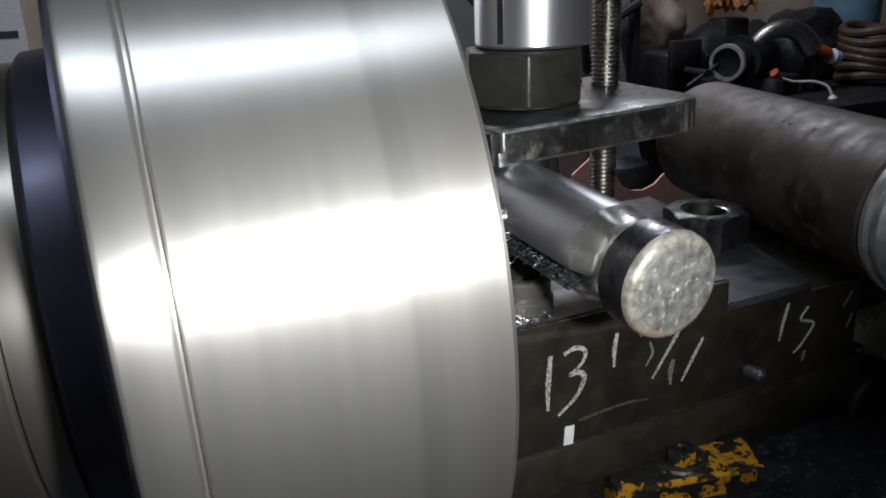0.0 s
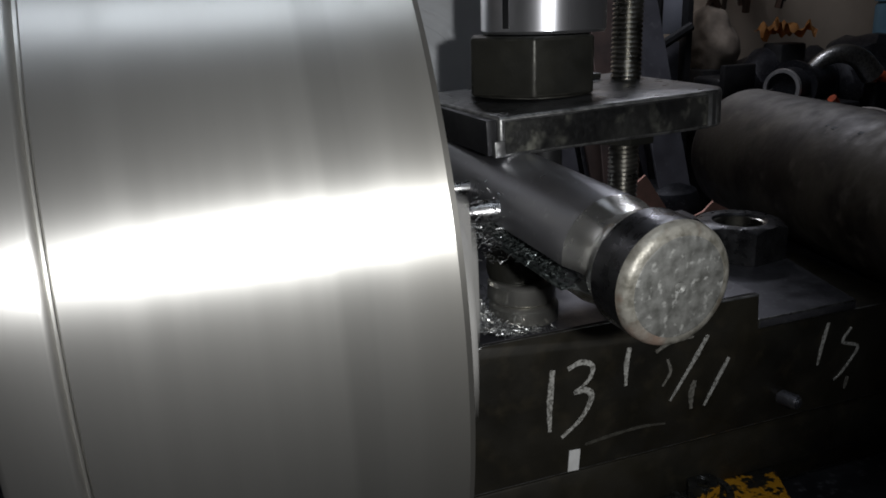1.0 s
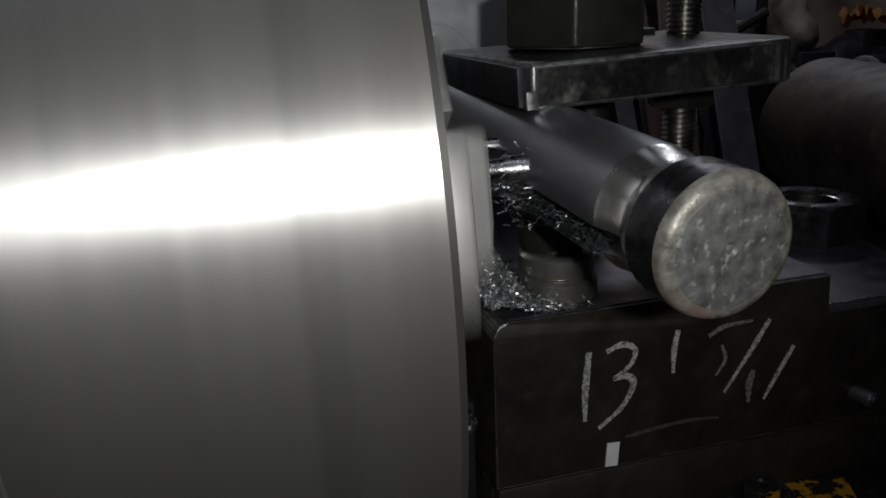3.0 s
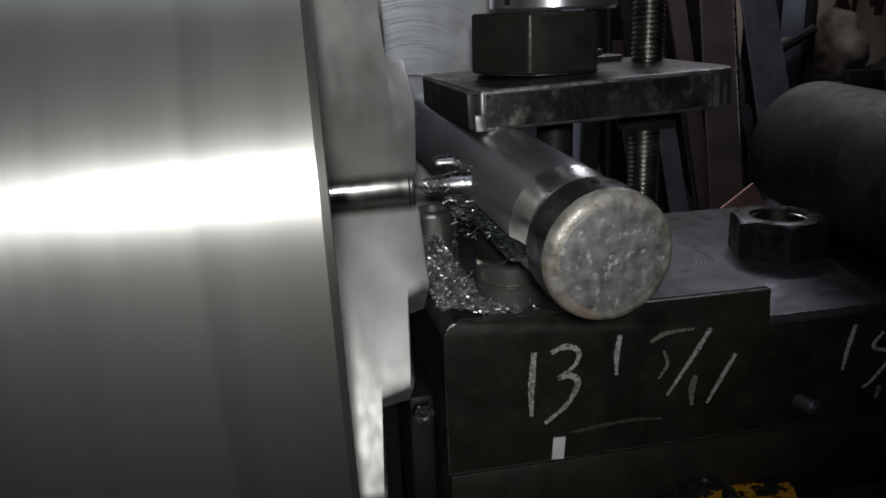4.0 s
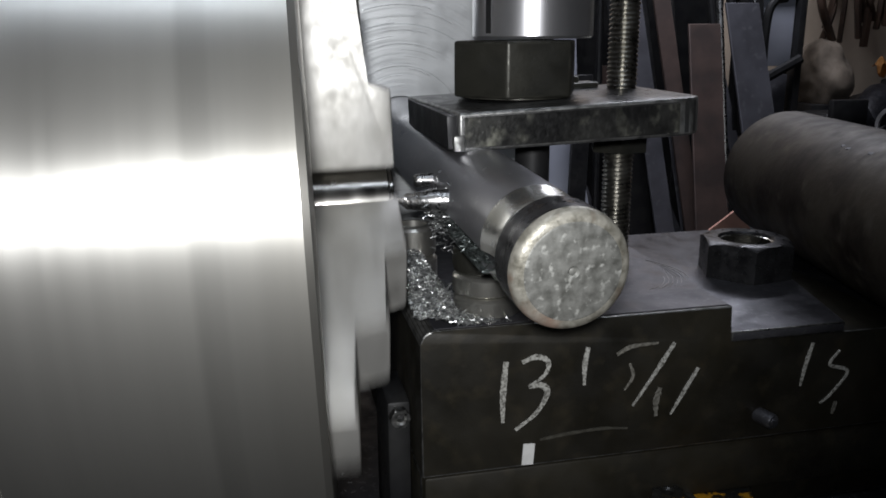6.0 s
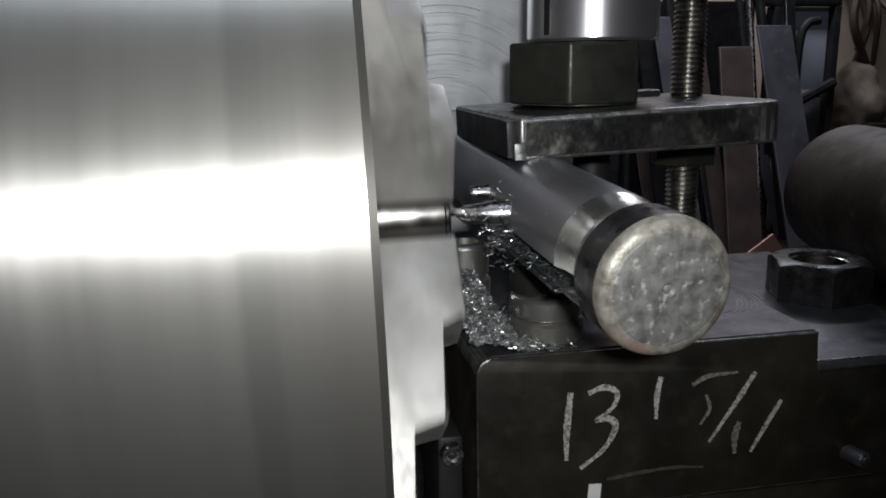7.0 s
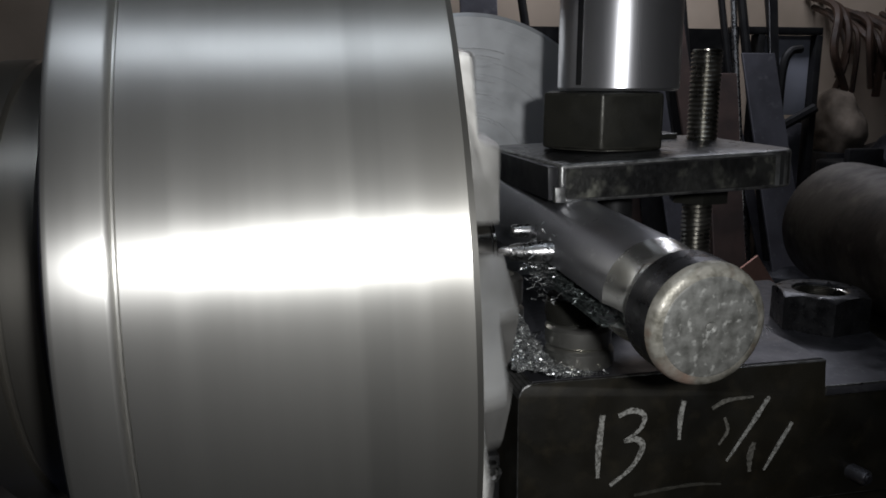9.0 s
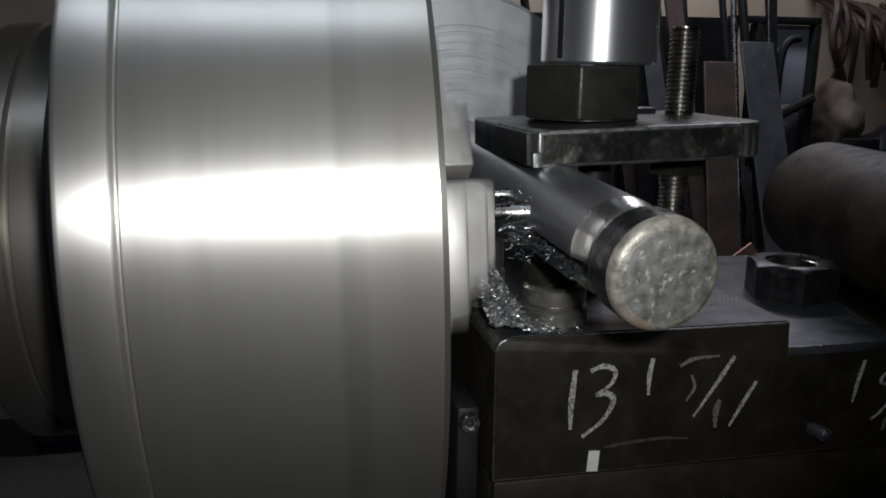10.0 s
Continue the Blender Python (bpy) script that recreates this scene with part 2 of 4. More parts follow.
ROD = material("bright_rod", (0.7, 0.7, 0.7), (0.5, 0.5, 0.5), 0.3, 1.0, 30)
ORANGE = material("orange_plastic", (0.42, 0.07, 0.02), (0.25, 0.045, 0.015), 0.5, 0.0, 30)
AMBER = material("amber_cloth", (0.42, 0.19, 0.05), (0.28, 0.12, 0.03), 0.8, 0.0, 20)
SACK = material("dusty_sackcloth", (0.20, 0.165, 0.13), (0.09, 0.072, 0.056), 0.9, 0.0, 14, bump=0.6, bump_scale=40)
RUBBER = material("brown_coil", (0.060, 0.034, 0.022), (0.03, 0.019, 0.014), 0.6, 0.0, 15)
TEAL = material("blue_grey_plastic", (0.10, 0.19, 0.25), (0.07, 0.14, 0.19), 0.45, 0.0, 12)
CASTING = material("grimy_casting", (0.028, 0.029, 0.034), (0.014, 0.014, 0.017), 0.4, 0.5, 18, bump=0.3, bump_scale=60, fine=(0.08, 0.08, 0.085))
WIRE = material("pale_cable", (0.55, 0.5, 0.46), None, 0.5)
INK = material("cyan_print", (0.25, 0.55, 0.65), None, 0.7)
INK_DARK = material("dark_print", (0.06, 0.06, 0.07), None, 0.7)
LAMP_GLASS = bpy.data.materials.new("lamp_tube")
LAMP_GLASS.use_nodes = True
LAMP_GLASS.node_tree.nodes["Principled BSDF"].inputs["Emission Color"].default_value = (0.8, 0.88, 1, 1)
LAMP_GLASS.node_tree.nodes["Principled BSDF"].inputs["Emission Strength"].default_value = 3.0


# ---- mesh helpers ----
def part(name, bm, mats, parent=None, label="", m=None, smooth=35):
    if not isinstance(mats, (list, tuple)):
        mats = [mats]
    bmesh.ops.recalc_face_normals(bm, faces=bm.faces)
    lim = math.radians(smooth)
    for f in bm.faces:
        f.smooth = True
    for e in bm.edges:
        e.smooth = not (len(e.link_faces) == 2 and e.calc_face_angle(0) > lim)
    me = bpy.data.meshes.new(name)
    bm.to_mesh(me)
    bm.free()
    for k in mats:
        me.materials.append(k)
    ob = new(name, me)
    if parent:
        ob.parent = parent
    if m is not None:
        ob.matrix_basis = m
    if label:
        ob["label"] = label
    return ob


def thing(name, m, label, category, group=""):
    ob = new(name)
    ob.empty_display_size = 0.02
    ob.matrix_basis = m
    return tagged(ob, label, category, group)


def box(x0, x1, y0, y1, z0, z1, bevel=0.0, seg=2, edge_mat=None, bm=None):
    bm = bm or bmesh.new()
    vs = [bm.verts.new((x, y, z)) for x in (x0, x1) for y in (y0, y1) for z in (z0, z1)]
    fs = [bm.faces.new([vs[k] for k in q]) for q in ((0, 1, 3, 2), (4, 6, 7, 5), (0, 4, 5, 1), (2, 3, 7, 6), (0, 2, 6, 4), (1, 5, 7, 3))]
    if bevel:
        es = list({e for f in fs for e in f.edges})
        r = bmesh.ops.bevel(bm, geom=es, offset=bevel, segments=seg, profile=0.5, affect="EDGES")
        if edge_mat is not None:
            for f in r["faces"]:
                f.material_index = edge_mat
    return bm


def prism(points, z0, z1, bevel=0.0, seg=2, edge_mat=None):
    """An outline in x, y raised from z0 to z1."""
    bm = bmesh.new()
    lo = [bm.verts.new((x, y, z0)) for x, y in points]
    hi = [bm.verts.new((x, y, z1)) for x, y in points]
    n = len(points)
    bm.faces.new(lo[::-1])
    bm.faces.new(hi)
    for k in range(n):
        bm.faces.new((lo[k], lo[(k + 1) % n], hi[(k + 1) % n], hi[k]))
    if bevel:
        r = bmesh.ops.bevel(bm, geom=list(bm.edges), offset=bevel, segments=seg, profile=0.5, affect="EDGES")
        if edge_mat is not None:
            for f in r["faces"]:
                f.material_index = edge_mat
    return bm


def revolve(profile, seg=64, axis="X", mats=None, bm=None):
    """A profile of (along, radius) turned about an axis; mats gives the material of each stretch."""
    bm = bm or bmesh.new()
    rings = []
    for a, r in profile:
        ring = []
        for k in range(seg if r > 1e-6 else 1):
            t = 2 * math.pi * k / seg
            c, s = r * math.cos(t), r * math.sin(t)
            ring.append(bm.verts.new({"X": (a, c, s), "Y": (c, a, s), "Z": (c, s, a)}[axis]))
        rings.append(ring)
    for k in range(len(rings) - 1):
        p, q = rings[k], rings[k + 1]
        for j in range(seg):
            i = (j + 1) % seg
            if len(p) == 1 and len(q) == 1:
                continue
            vs = (p[0], q[j], q[i]) if len(p) == 1 else (p[j], p[i], q[0]) if len(q) == 1 else (p[j], p[i], q[i], q[j])
            f = bm.faces.new(vs)
            if mats:
                f.material_index = mats[k]
    return bm


def tube(points, radius, seg=10, bm=None):
    """A round tube along a line of points."""
    bm = bm or bmesh.new()
    pts = [Vector(p) for p in points]
    rings = []
    side = None
    for k, p in enumerate(pts):
        d = (pts[min(k + 1, len(pts) - 1)] - pts[max(k - 1, 0)]).normalized()
        if side is None:
            side = d.orthogonal().normalized()
        side = (side - d * side.dot(d)).normalized()
        up = d.cross(side)
        r = radius[k] if isinstance(radius, (list, tuple)) else radius
        rings.append([bm.verts.new(p + r * (math.cos(a) * side + math.sin(a) * up)) for a in (2 * math.pi * j / seg for j in range(seg))])
    for p, q in zip(rings, rings[1:]):
        for j in range(seg):
            bm.faces.new((p[j], p[(j + 1) % seg], q[(j + 1) % seg], q[j]))
    bm.faces.new(rings[0][::-1])
    bm.faces.new(rings[-1])
    return bm


def smooth_line(points, steps=6):
    """A Catmull-Rom line through a few points."""
    p = [Vector(q) for q in points]
    p = [2 * p[0] - p[1]] + p + [2 * p[-1] - p[-2]]
    out = []
    for k in range(1, len(p) - 2):
        for s in range(steps):
            t = s / steps
            out.append(0.5 * (2 * p[k] + (p[k + 1] - p[k - 1]) * t + (2 * p[k - 1] - 5 * p[k] + 4 * p[k + 1] - p[k + 2]) * t * t + (3 * p[k] - p[k - 1] - 3 * p[k + 1] + p[k + 2]) * t ** 3))
    out.append(p[-2])
    return out


def thread(z0, z1, r, pitch, depth, seg=32):
    """A screw thread: a true helix."""
    bm = bmesh.new()
    rows = int((z1 - z0) / pitch * 4)
    grid = []
    for k in range(rows + 1):
        rr = r - depth * (0, 0.5, 1, 0.5)[k % 4]
        ring = []
        for j in range(seg + 1):
            a = 2 * math.pi * j / seg
            z = min(max(z0 + (k / 4 + j / seg) * pitch, z0), z1)
            ring.append(bm.verts.new((rr * math.cos(a), rr * math.sin(a), z)))
        grid.append(ring)
    for p, q in zip(grid, grid[1:]):
        for j in range(seg):
            bm.faces.new((p[j], p[j + 1], q[j + 1], q[j]))
    revolve([(z0, 0), (z0, r - depth), (z1 + 0.001, r - depth), (z1 + 0.001, 0)], seg, "Z", bm=bm)
    return bm


def hexagon(r, turn=0.0):
    return [(r * math.cos(math.radians(turn + 60 * k)), r * math.sin(math.radians(turn + 60 * k))) for k in range(6)]


def nut_mesh(r, h, hole, turn=0.0, chamfer=0.004, seg=48):
    """A hex nut with chamfered corners and a through hole."""
    bm = bmesh.new()
    flat = r * math.cos(math.pi / 6)
    def outline(a):
        k = (math.degrees(a) - turn) % 60 - 30
        return flat / math.cos(math.radians(k))
    rings = []
    for z, lim, inner in ((0, 1e9, 0), (h - chamfer, 1e9, 0), (h, flat * 1.0, 0), (h, hole + 0.0015, 1), (h - 0.0015, hole, 1), (0, hole, 1)):
        ring = []
        for k in range(seg):
            a = math.radians(turn) + 2 * math.pi * k / seg
            o = outline(a)
            rr = lim if inner else min(o, lim)
            zz = z
            if z == h - chamfer:
                zz = h - max(0.0006, (o - flat) * 0.62)
            ring.append(bm.verts.new((rr * math.cos(a), rr * math.sin(a), zz)))
        rings.append(ring)
    rings.append(rings[0])
    for p, q in zip(rings, rings[1:]):
        for k in range(seg):
            bm.faces.new((p[k], p[(k + 1) % seg], q[(k + 1) % seg], q[k]))
    return bm


def cap(name, m, label, category, bm, mat, group="", kind=""):
    """A thing of one mesh."""
    ob = part(name, bm, mat, None, m=m)
    return tagged(ob, label, category, group, kind)


# ---- the room ----
def room():
    tagged(part("floor", box(-2.6, 4.6, -2.6, 3.0, -1.15, -1.05), FLOOR), "dark oil-stained concrete workshop floor", "floor", kind="structure")
    tagged(part("wall_north", box(-2.6, 4.6, 2.4, 2.5, -1.05, 2.4), WALL), "stained cream plaster wall behind the stacked steel", "wall", kind="structure")
    tagged(part("wall_south", box(-2.6, 4.6, -2.5, -2.4, -1.05, 2.4), WALL_SIDE), "plain grey workshop wall", "wall", kind="structure")
    tagged(part("wall_west", box(-2.6, -2.5, -2.4, 2.4, -1.05, 2.4), WALL_SIDE), "plain grey workshop wall", "wall", kind="structure")
    tagged(part("wall_east", box(4.5, 4.6, -2.4, 2.4, -1.05, 2.4), WALL_SIDE), "plain grey workshop wall", "wall", kind="structure")
    tagged(part("ceiling", box(-2.6, 4.6, -2.5, 2.5, 2.4, 2.5), CEIL), "dark workshop roof", "ceiling", kind="structure")


room()


# ---- the lathe ----
AXIS = pose(0.0, 0.0253, 0.0837, 0, -1.68, -3.56)


def lathe_frame():
    base = thing("lathe_bed", pose(0, 0, 0), "dark grimy cast iron lathe bed under the chuck", "lathe bed")
    part("bed_way", box(-0.9, 1.3, -0.20, -0.10, -0.34, -0.26, 0.004), CASTING, base)
    part("bed_way", box(-0.9, 1.3, 0.16, 0.26, -0.34, -0.26, 0.004), CASTING, base)
    part("bed_web", box(-0.9, 1.3, -0.22, 0.28, -1.05, -0.34, 0.01), NAVY, base)
    head = thing("headstock", pose(0, 0, 0), "dark navy painted lathe headstock beside the chuck", "headstock")
    part("housing", box(-0.95, -0.43, -0.20, 0.36, -0.26, 0.02, 0.03, 4), NAVY, head)
    part("bearing_cover", revolve([(-0.445, 0.0), (-0.445, 0.105), (-0.405, 0.10), (-0.395, 0.09), (-0.395, 0.0)], 64), NAVY, head, m=pose(0.0, 0.05, 0.08))
    saddle = thing("lathe_saddle", pose(0, 0, 0), "oily dark lathe saddle with scattered chips under the tool block", "saddle")
    part("wing", box(-0.10, 0.62, -0.10, 0.30, -0.258, -0.175, 0.006, 2, 1), [CASTING, EDGE], saddle)
    part("cross_slide", box(0.001, 0.42, 0.012, 0.36, -0.175, -0.109, 0.003, 2, 1), [BLOCK, EDGE], saddle)
    part("bolt", nut_mesh(0.0078, 0.007, 0.003), EDGE, saddle, "shiny bolt head", m=pose(-0.0105, 0.0295, -0.072, 90, 0, 0))
    # boss coloured black for the shade in the recess beside the block
    part("bolt_boss", box(-0.019, -0.002, 0.0300, 0.09, -0.175, -0.062, 0.003), BLACK, saddle)


lathe_frame()


def jaw_mesh():
    """A stepped chuck jaw: the steps rise towards the middle, the inner end is cut back to grip a round."""
    w, tip = 0.024, 0.0245
    prof = [(-0.066, tip), (-0.0115, tip), (-0.0115, 0.0735), (-0.0270, 0.0735), (-0.0270, 0.1275), (-0.0475, 0.1275), (-0.0475, 0.182), (-0.066, 0.182)]
    bm = bmesh.new()
    a = [bm.verts.new((x, -w, r)) for x, r in prof]
    b = [bm.verts.new((x, w, r)) for x, r in prof]
    bm.faces.new(a)
    bm.faces.new(b[::-1])
    for k in range(8):
        bm.faces.new((a[k], a[(k + 1) % 8], b[(k + 1) % 8], b[k]))
    bmesh.ops.bevel(bm, geom=list(bm.edges), offset=0.0022, segments=2, profile=0.5, affect="EDGES")
    return bm


def chuck():
    ob = thing("lathe_chuck", AXIS, "large spinning lathe chuck of ground steel with a groove", "lathe chuck")
    R = 0.2189
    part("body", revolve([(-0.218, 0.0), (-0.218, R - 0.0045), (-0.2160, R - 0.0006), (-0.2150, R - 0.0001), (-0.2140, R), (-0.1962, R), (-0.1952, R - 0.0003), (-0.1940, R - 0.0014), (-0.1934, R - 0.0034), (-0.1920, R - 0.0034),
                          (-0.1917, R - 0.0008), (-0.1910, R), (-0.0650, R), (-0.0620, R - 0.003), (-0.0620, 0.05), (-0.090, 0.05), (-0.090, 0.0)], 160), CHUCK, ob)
    part("backplate", revolve([(-0.2185, 0.0), (-0.2185, 0.196), (-0.2215, 0.196), (-0.222, 0.135), (-0.244, 0.133), (-0.246, 0.131), (-0.246, 0.0)], 128), PLATE_BACK, ob, "dark cast iron backplate")
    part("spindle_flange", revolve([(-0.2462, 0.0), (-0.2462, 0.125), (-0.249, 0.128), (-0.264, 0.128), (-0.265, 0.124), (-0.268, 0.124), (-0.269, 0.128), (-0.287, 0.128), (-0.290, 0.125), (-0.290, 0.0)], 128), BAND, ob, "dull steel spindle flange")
    part("spindle_nose", revolve([(-0.2903, 0.0), (-0.2903, 0.095), (-0.397, 0.095), (-0.397, 0.0)], 96), PLATE_BACK, ob)
    for k in range(3):
        j = part("jaw", jaw_mesh(), JAW, ob, "stepped steel chuck jaw", m=pose(0, 0, 0, 90 + 120 * k, 0, 0))
        for r, x in ((0.100, -0.0268), (0.155, -0.0473)):
            part("jaw_screw", revolve([(0, 0.0), (0.0, 0.004), (0.0014, 0.004), (0.0014, 0.009), (0.0, 0.0098)], 24), HEX, j, m=pose(x, 0, r))
    work = thing("workpiece_bar", AXIS, "bright turned steel round gripped in the chuck jaws", "workpiece")
    part("shank", revolve([(-0.089, 0.0), (-0.089, 0.0242), (-0.0160, 0.0242), (-0.0150, 0.0232), (-0.0150, 0.0)], 96), WORK, work)
    part("faced_end", revolve([(-0.0149, 0.0), (-0.0149, 0.0222), (-0.0130, 0.0222), (-0.0122, 0.0214), (-0.0122, 0.0075), (-0.0148, 0.0070), (-0.0148, 0.0)], 96), WORK, work, "freshly faced end with a bored hole")
    return ob, work


CHUCK_OB, WORK_OB = chuck()


# ---- the tool block ----
def tool_block():
    ob = thing("tool_block", pose(0, 0, 0), "oily black steel tool block with chalk figures", "tool block")
    arc = [(0.009 - 0.009 * math.sin(radians(d)), -0.009 + 0.009 * math.cos(radians(d))) for d in (90, 72, 54, 36, 18, 0)]
    out = [(0.0, -0.1065)] + arc + [(0.226, 0.0), (0.226, -0.0275), (0.382, -0.0275), (0.382, -0.1065)]
    part("body", prism(out, -0.285, 0.0, 0.0012, 2, 1), [BLOCK, EDGE_DULL], ob, m=pose(0, 0, 0, 90, 0, 0), smooth=28)
    part("top_face", prism([(0.010, 0.003), (0.2240, 0.003), (0.2240, 0.282), (0.010, 0.282)], -0.003, 0.0006), BLOCK_TOP, ob, "scuffed bare steel top")
    part("shoulder_plate", prism([(0.2265, -0.001), (0.3195, -0.001), (0.352, 0.12), (0.372, 0.282), (0.2265, 0.282)], -0.0273, -0.0195, 0.0012, 2, 1), [BLOCK_TOP, EDGE], ob, "scuffed bare steel ledge")
    part("stop_pin", revolve([(-0.014, 0.0), (-0.014, 0.0030), (-0.0125, 0.0034), (-0.0125, 0.0048), (-0.011, 0.0058), (0.004, 0.0058), (0.004, 0.0)], 24, "Y"), BLOCK_TOP, ob, "round steel stop pin", m=pose(0.256, -0.001, -0.088, 0, 0, 14))
    part("tape_mark", box(-0.0042, 0.0042, -0.0007, 0.0, -0.008, 0.008), PAPER, ob, "small white tape mark", m=pose(0.0755, -0.0004, -0.097, 0, 4, 0))
    part("lower_slide", box(0.002, 0.40, 0.002, 0.285, -0.150, -0.1085, 0.002, 2, 1), [BLOCK, BLOCK], ob)
    for k in range(7):
        r, a0 = 0.040 + 0.0032 * k, -70 + 9 * k
        part("scuff_arc", tube([(0.172 + r * math.cos(radians(a)), 0.085 + r * math.sin(radians(a)), 0.0006) for a in np.linspace(a0, a0 + 55, 12)], 0.00035, 4), EDGE_DULL, ob, "curved scuff on the top")
    return ob


BLOCK_OB = tool_block()


def stroke(points, width, mat, parent):
    """A chalk stroke lying on the block's front face, given as x and z."""
    line = smooth_line([(x, -0.0006, z) for x, z in points], 7)
    bm = bmesh.new()
    rows = []
    for k, p in enumerate(line):
        d = (line[min(k + 1, len(line) - 1)] - line[max(k - 1, 0)]).normalized()
        side = Vector((d.z, 0, -d.x))
        w = width * (0.55 + 0.5 * math.sin(math.pi * min(1, 0.15 + k / len(line)))) * random.uniform(0.8, 1.2) / 2
        rows.append([bm.verts.new(p + side * w), bm.verts.new(p - side * w), bm.verts.new(p - side * w + Vector((0, 0.0006, 0))), bm.verts.new(p + side * w + Vector((0, 0.0006, 0)))])
    for p, q in zip(rows, rows[1:]):
        for k in range(4):
            bm.faces.new((p[k], p[(k + 1) % 4], q[(k + 1) % 4], q[k]))
    bm.faces.new(rows[0][::-1])
    bm.faces.new(rows[-1])
    part("chalk_stroke", bm, mat, parent)


def chalk():
    s = stroke
    s([(0.0585, -0.026), (0.0572, -0.042), (0.0565, -0.056), (0.0568, -0.071)], 0.0042, CHALK, BLOCK_OB)
    s([(0.070, -0.0275), (0.080, -0.0245), (0.0885, -0.0285), (0.0865, -0.038), (0.075, -0.046)], 0.0034, CHALK, BLOCK_OB)
    s([(0.075, -0.046), (0.084, -0.0455), (0.0885, -0.052), (0.081, -0.066), (0.066, -0.0775)], 0.0040, CHALK, BLOCK_OB)
    s([(0.1175, -0.021), (0.1155, -0.033), (0.1155, -0.049)], 0.0034, CHALK, BLOCK_OB)
    s([(0.139, -0.0285), (0.150, -0.0235), (0.170, -0.0225)], 0.0028, CHALK_DIM, BLOCK_OB)
    s([(0.149, -0.036), (0.152, -0.046), (0.146, -0.056)], 0.0022, CHALK_DIM, BLOCK_OB)
    s([(0.1825, -0.0235), (0.171, -0.042), (0.153, -0.069)], 0.0032, CHALK, BLOCK_OB)
    s([(0.1735, -0.057), (0.171, -0.067), (0.1715, -0.079)], 0.0042, CHALK_DIM, BLOCK_OB)
    s([(0.2025, -0.0445), (0.193, -0.061), (0.183, -0.079)], 0.0030, CHALK, BLOCK_OB)
    s([(0.2945, -0.034), (0.2905, -0.050), (0.2875, -0.068)], 0.0030, CHALK, BLOCK_OB)
    s([(0.318, -0.042), (0.311, -0.053), (0.327, -0.060), (0.314, -0.078), (0.306, -0.084)], 0.0024, CHALK, BLOCK_OB)
    s([(0.320, -0.084), (0.318, -0.094)], 0.0028, CHALK_DIM, BLOCK_OB)
    s([(0.371, -0.038), (0.362, -0.052)], 0.0024, CHALK_DIM, BLOCK_OB)
    s([(0.375, -0.060), (0.369, -0.074)], 0.0024, CHALK_DIM, BLOCK_OB)
    s([(0.084, -0.087), (0.105, -0.085), (0.130, -0.084), (0.150, -0.086)], 0.0022, CHALK_LINE, BLOCK_OB)


chalk()


def clamp():
    ob = thing("clamp_plate", pose(0.031, 0.018, 0.114, 0, -2.0, 0), "thick blackened steel clamp plate with worn edges", "clamp plate")
    out = [(0.0, 0.0), (0.156, 0.0)]
    out += [(0.156 + 0.020 * math.sin(a), 0.020 - 0.020 * math.cos(a)) for a in (0.4, 0.8, 1.2, 1.57)]
    out += [(0.176, 0.150), (-0.006, 0.150)]
    part("plate", prism(out, 0.0, 0.0255, 0.0022, 3, 1), [CLAMP, EDGE_DULL], ob)
    part("notch_lug", box(-0.0035, 0.004, -0.0008, 0.006, 0.0006, 0.011, 0.001), EDGE_DULL, ob, "small worn lug at the corner")
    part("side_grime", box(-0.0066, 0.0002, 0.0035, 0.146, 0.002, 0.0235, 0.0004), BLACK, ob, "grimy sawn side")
    part("front_face", box(0.004, 0.154, -0.0006, 0.001, 0.003, 0.0222), CLAMP_FRONT, ob, "front edge rubbed to bare metal")
    nut = thing("clamp_nut", pose(0.094, 0.101, 0.1435), "large dark hexagonal nut on the clamp plate", "nut")
    part("body", prism(hexagon(0.0485, 246), 0.0, 0.0395, 0.0022, 3, 1), [HEX, HEX_EDGE], nut)
    part("bearing_face", revolve([(-0.0005, 0.0), (-0.0005, 0.043), (0.0003, 0.043), (0.0003, 0.0)], 48, "Z"), HEX_EDGE, nut, "turned bearing face")
    sl = thing("clamp_sleeve", pose(0.110, 0.112, 0.184), "polished round steel sleeve standing on the nut", "sleeve")
    part("tube_wall", revolve([(0, 0.030), (0, 0.0435), (0.002, 0.045), (0.30, 0.045), (0.30, 0.030), (0, 0.030)], 96, "Z"), POLISH, sl)
    # black strip stands in for the dark reflection down the sleeve's left edge
    part("dark_edge", box(-0.0025, 0.0025, -0.0456, -0.040, 0.004, 0.30), BLACK, sl, "dark strip for the reflection along the sleeve's edge", m=pose(0, 0, 0, 0, 0, -62))
    ws = thing("packing_strip", pose(0.150, 0.148, 0.1438, 0, -2.0, 0), "short dark steel strip lying on the clamp plate", "steel strip")
    part("strip", prism([(-0.018, -0.010), (0.026, -0.010), (0.026, 0.012), (-0.018, 0.012)], 0.0, 0.0045, 0.0008, 2, 1), [HEX, EDGE_DULL], ws)
    part("upper_strip", prism([(-0.018, -0.003), (0.012, -0.003), (0.012, 0.012), (-0.018, 0.012)], 0.0046, 0.0095, 0.0008, 2, 1), [HEX, EDGE_DULL], ws)
    st = thing("clamp_stud", pose(0.113, 0.115, 0.001), "dark centre stud through the clamp plate", "stud")
    part("shank", revolve([(0, 0), (0, 0.0135), (0.113, 0.0135), (0.113, 0)], 32, "Z"), BLACK, st)
    rod = thing("threaded_rod", pose(0.190, 0.125, 0.001), "oily threaded steel rod through the clamp plate", "threaded rod")
    part("screw_thread", thread(0.0, 0.213, 0.0123, 0.0036, 0.0016), THREAD, rod)
    part("lock_nut", nut_mesh(0.024, 0.018, 0.0126, 10), HEX, rod, "dark hex nut under the plate", m=pose(0, 0, 0.094))


clamp()


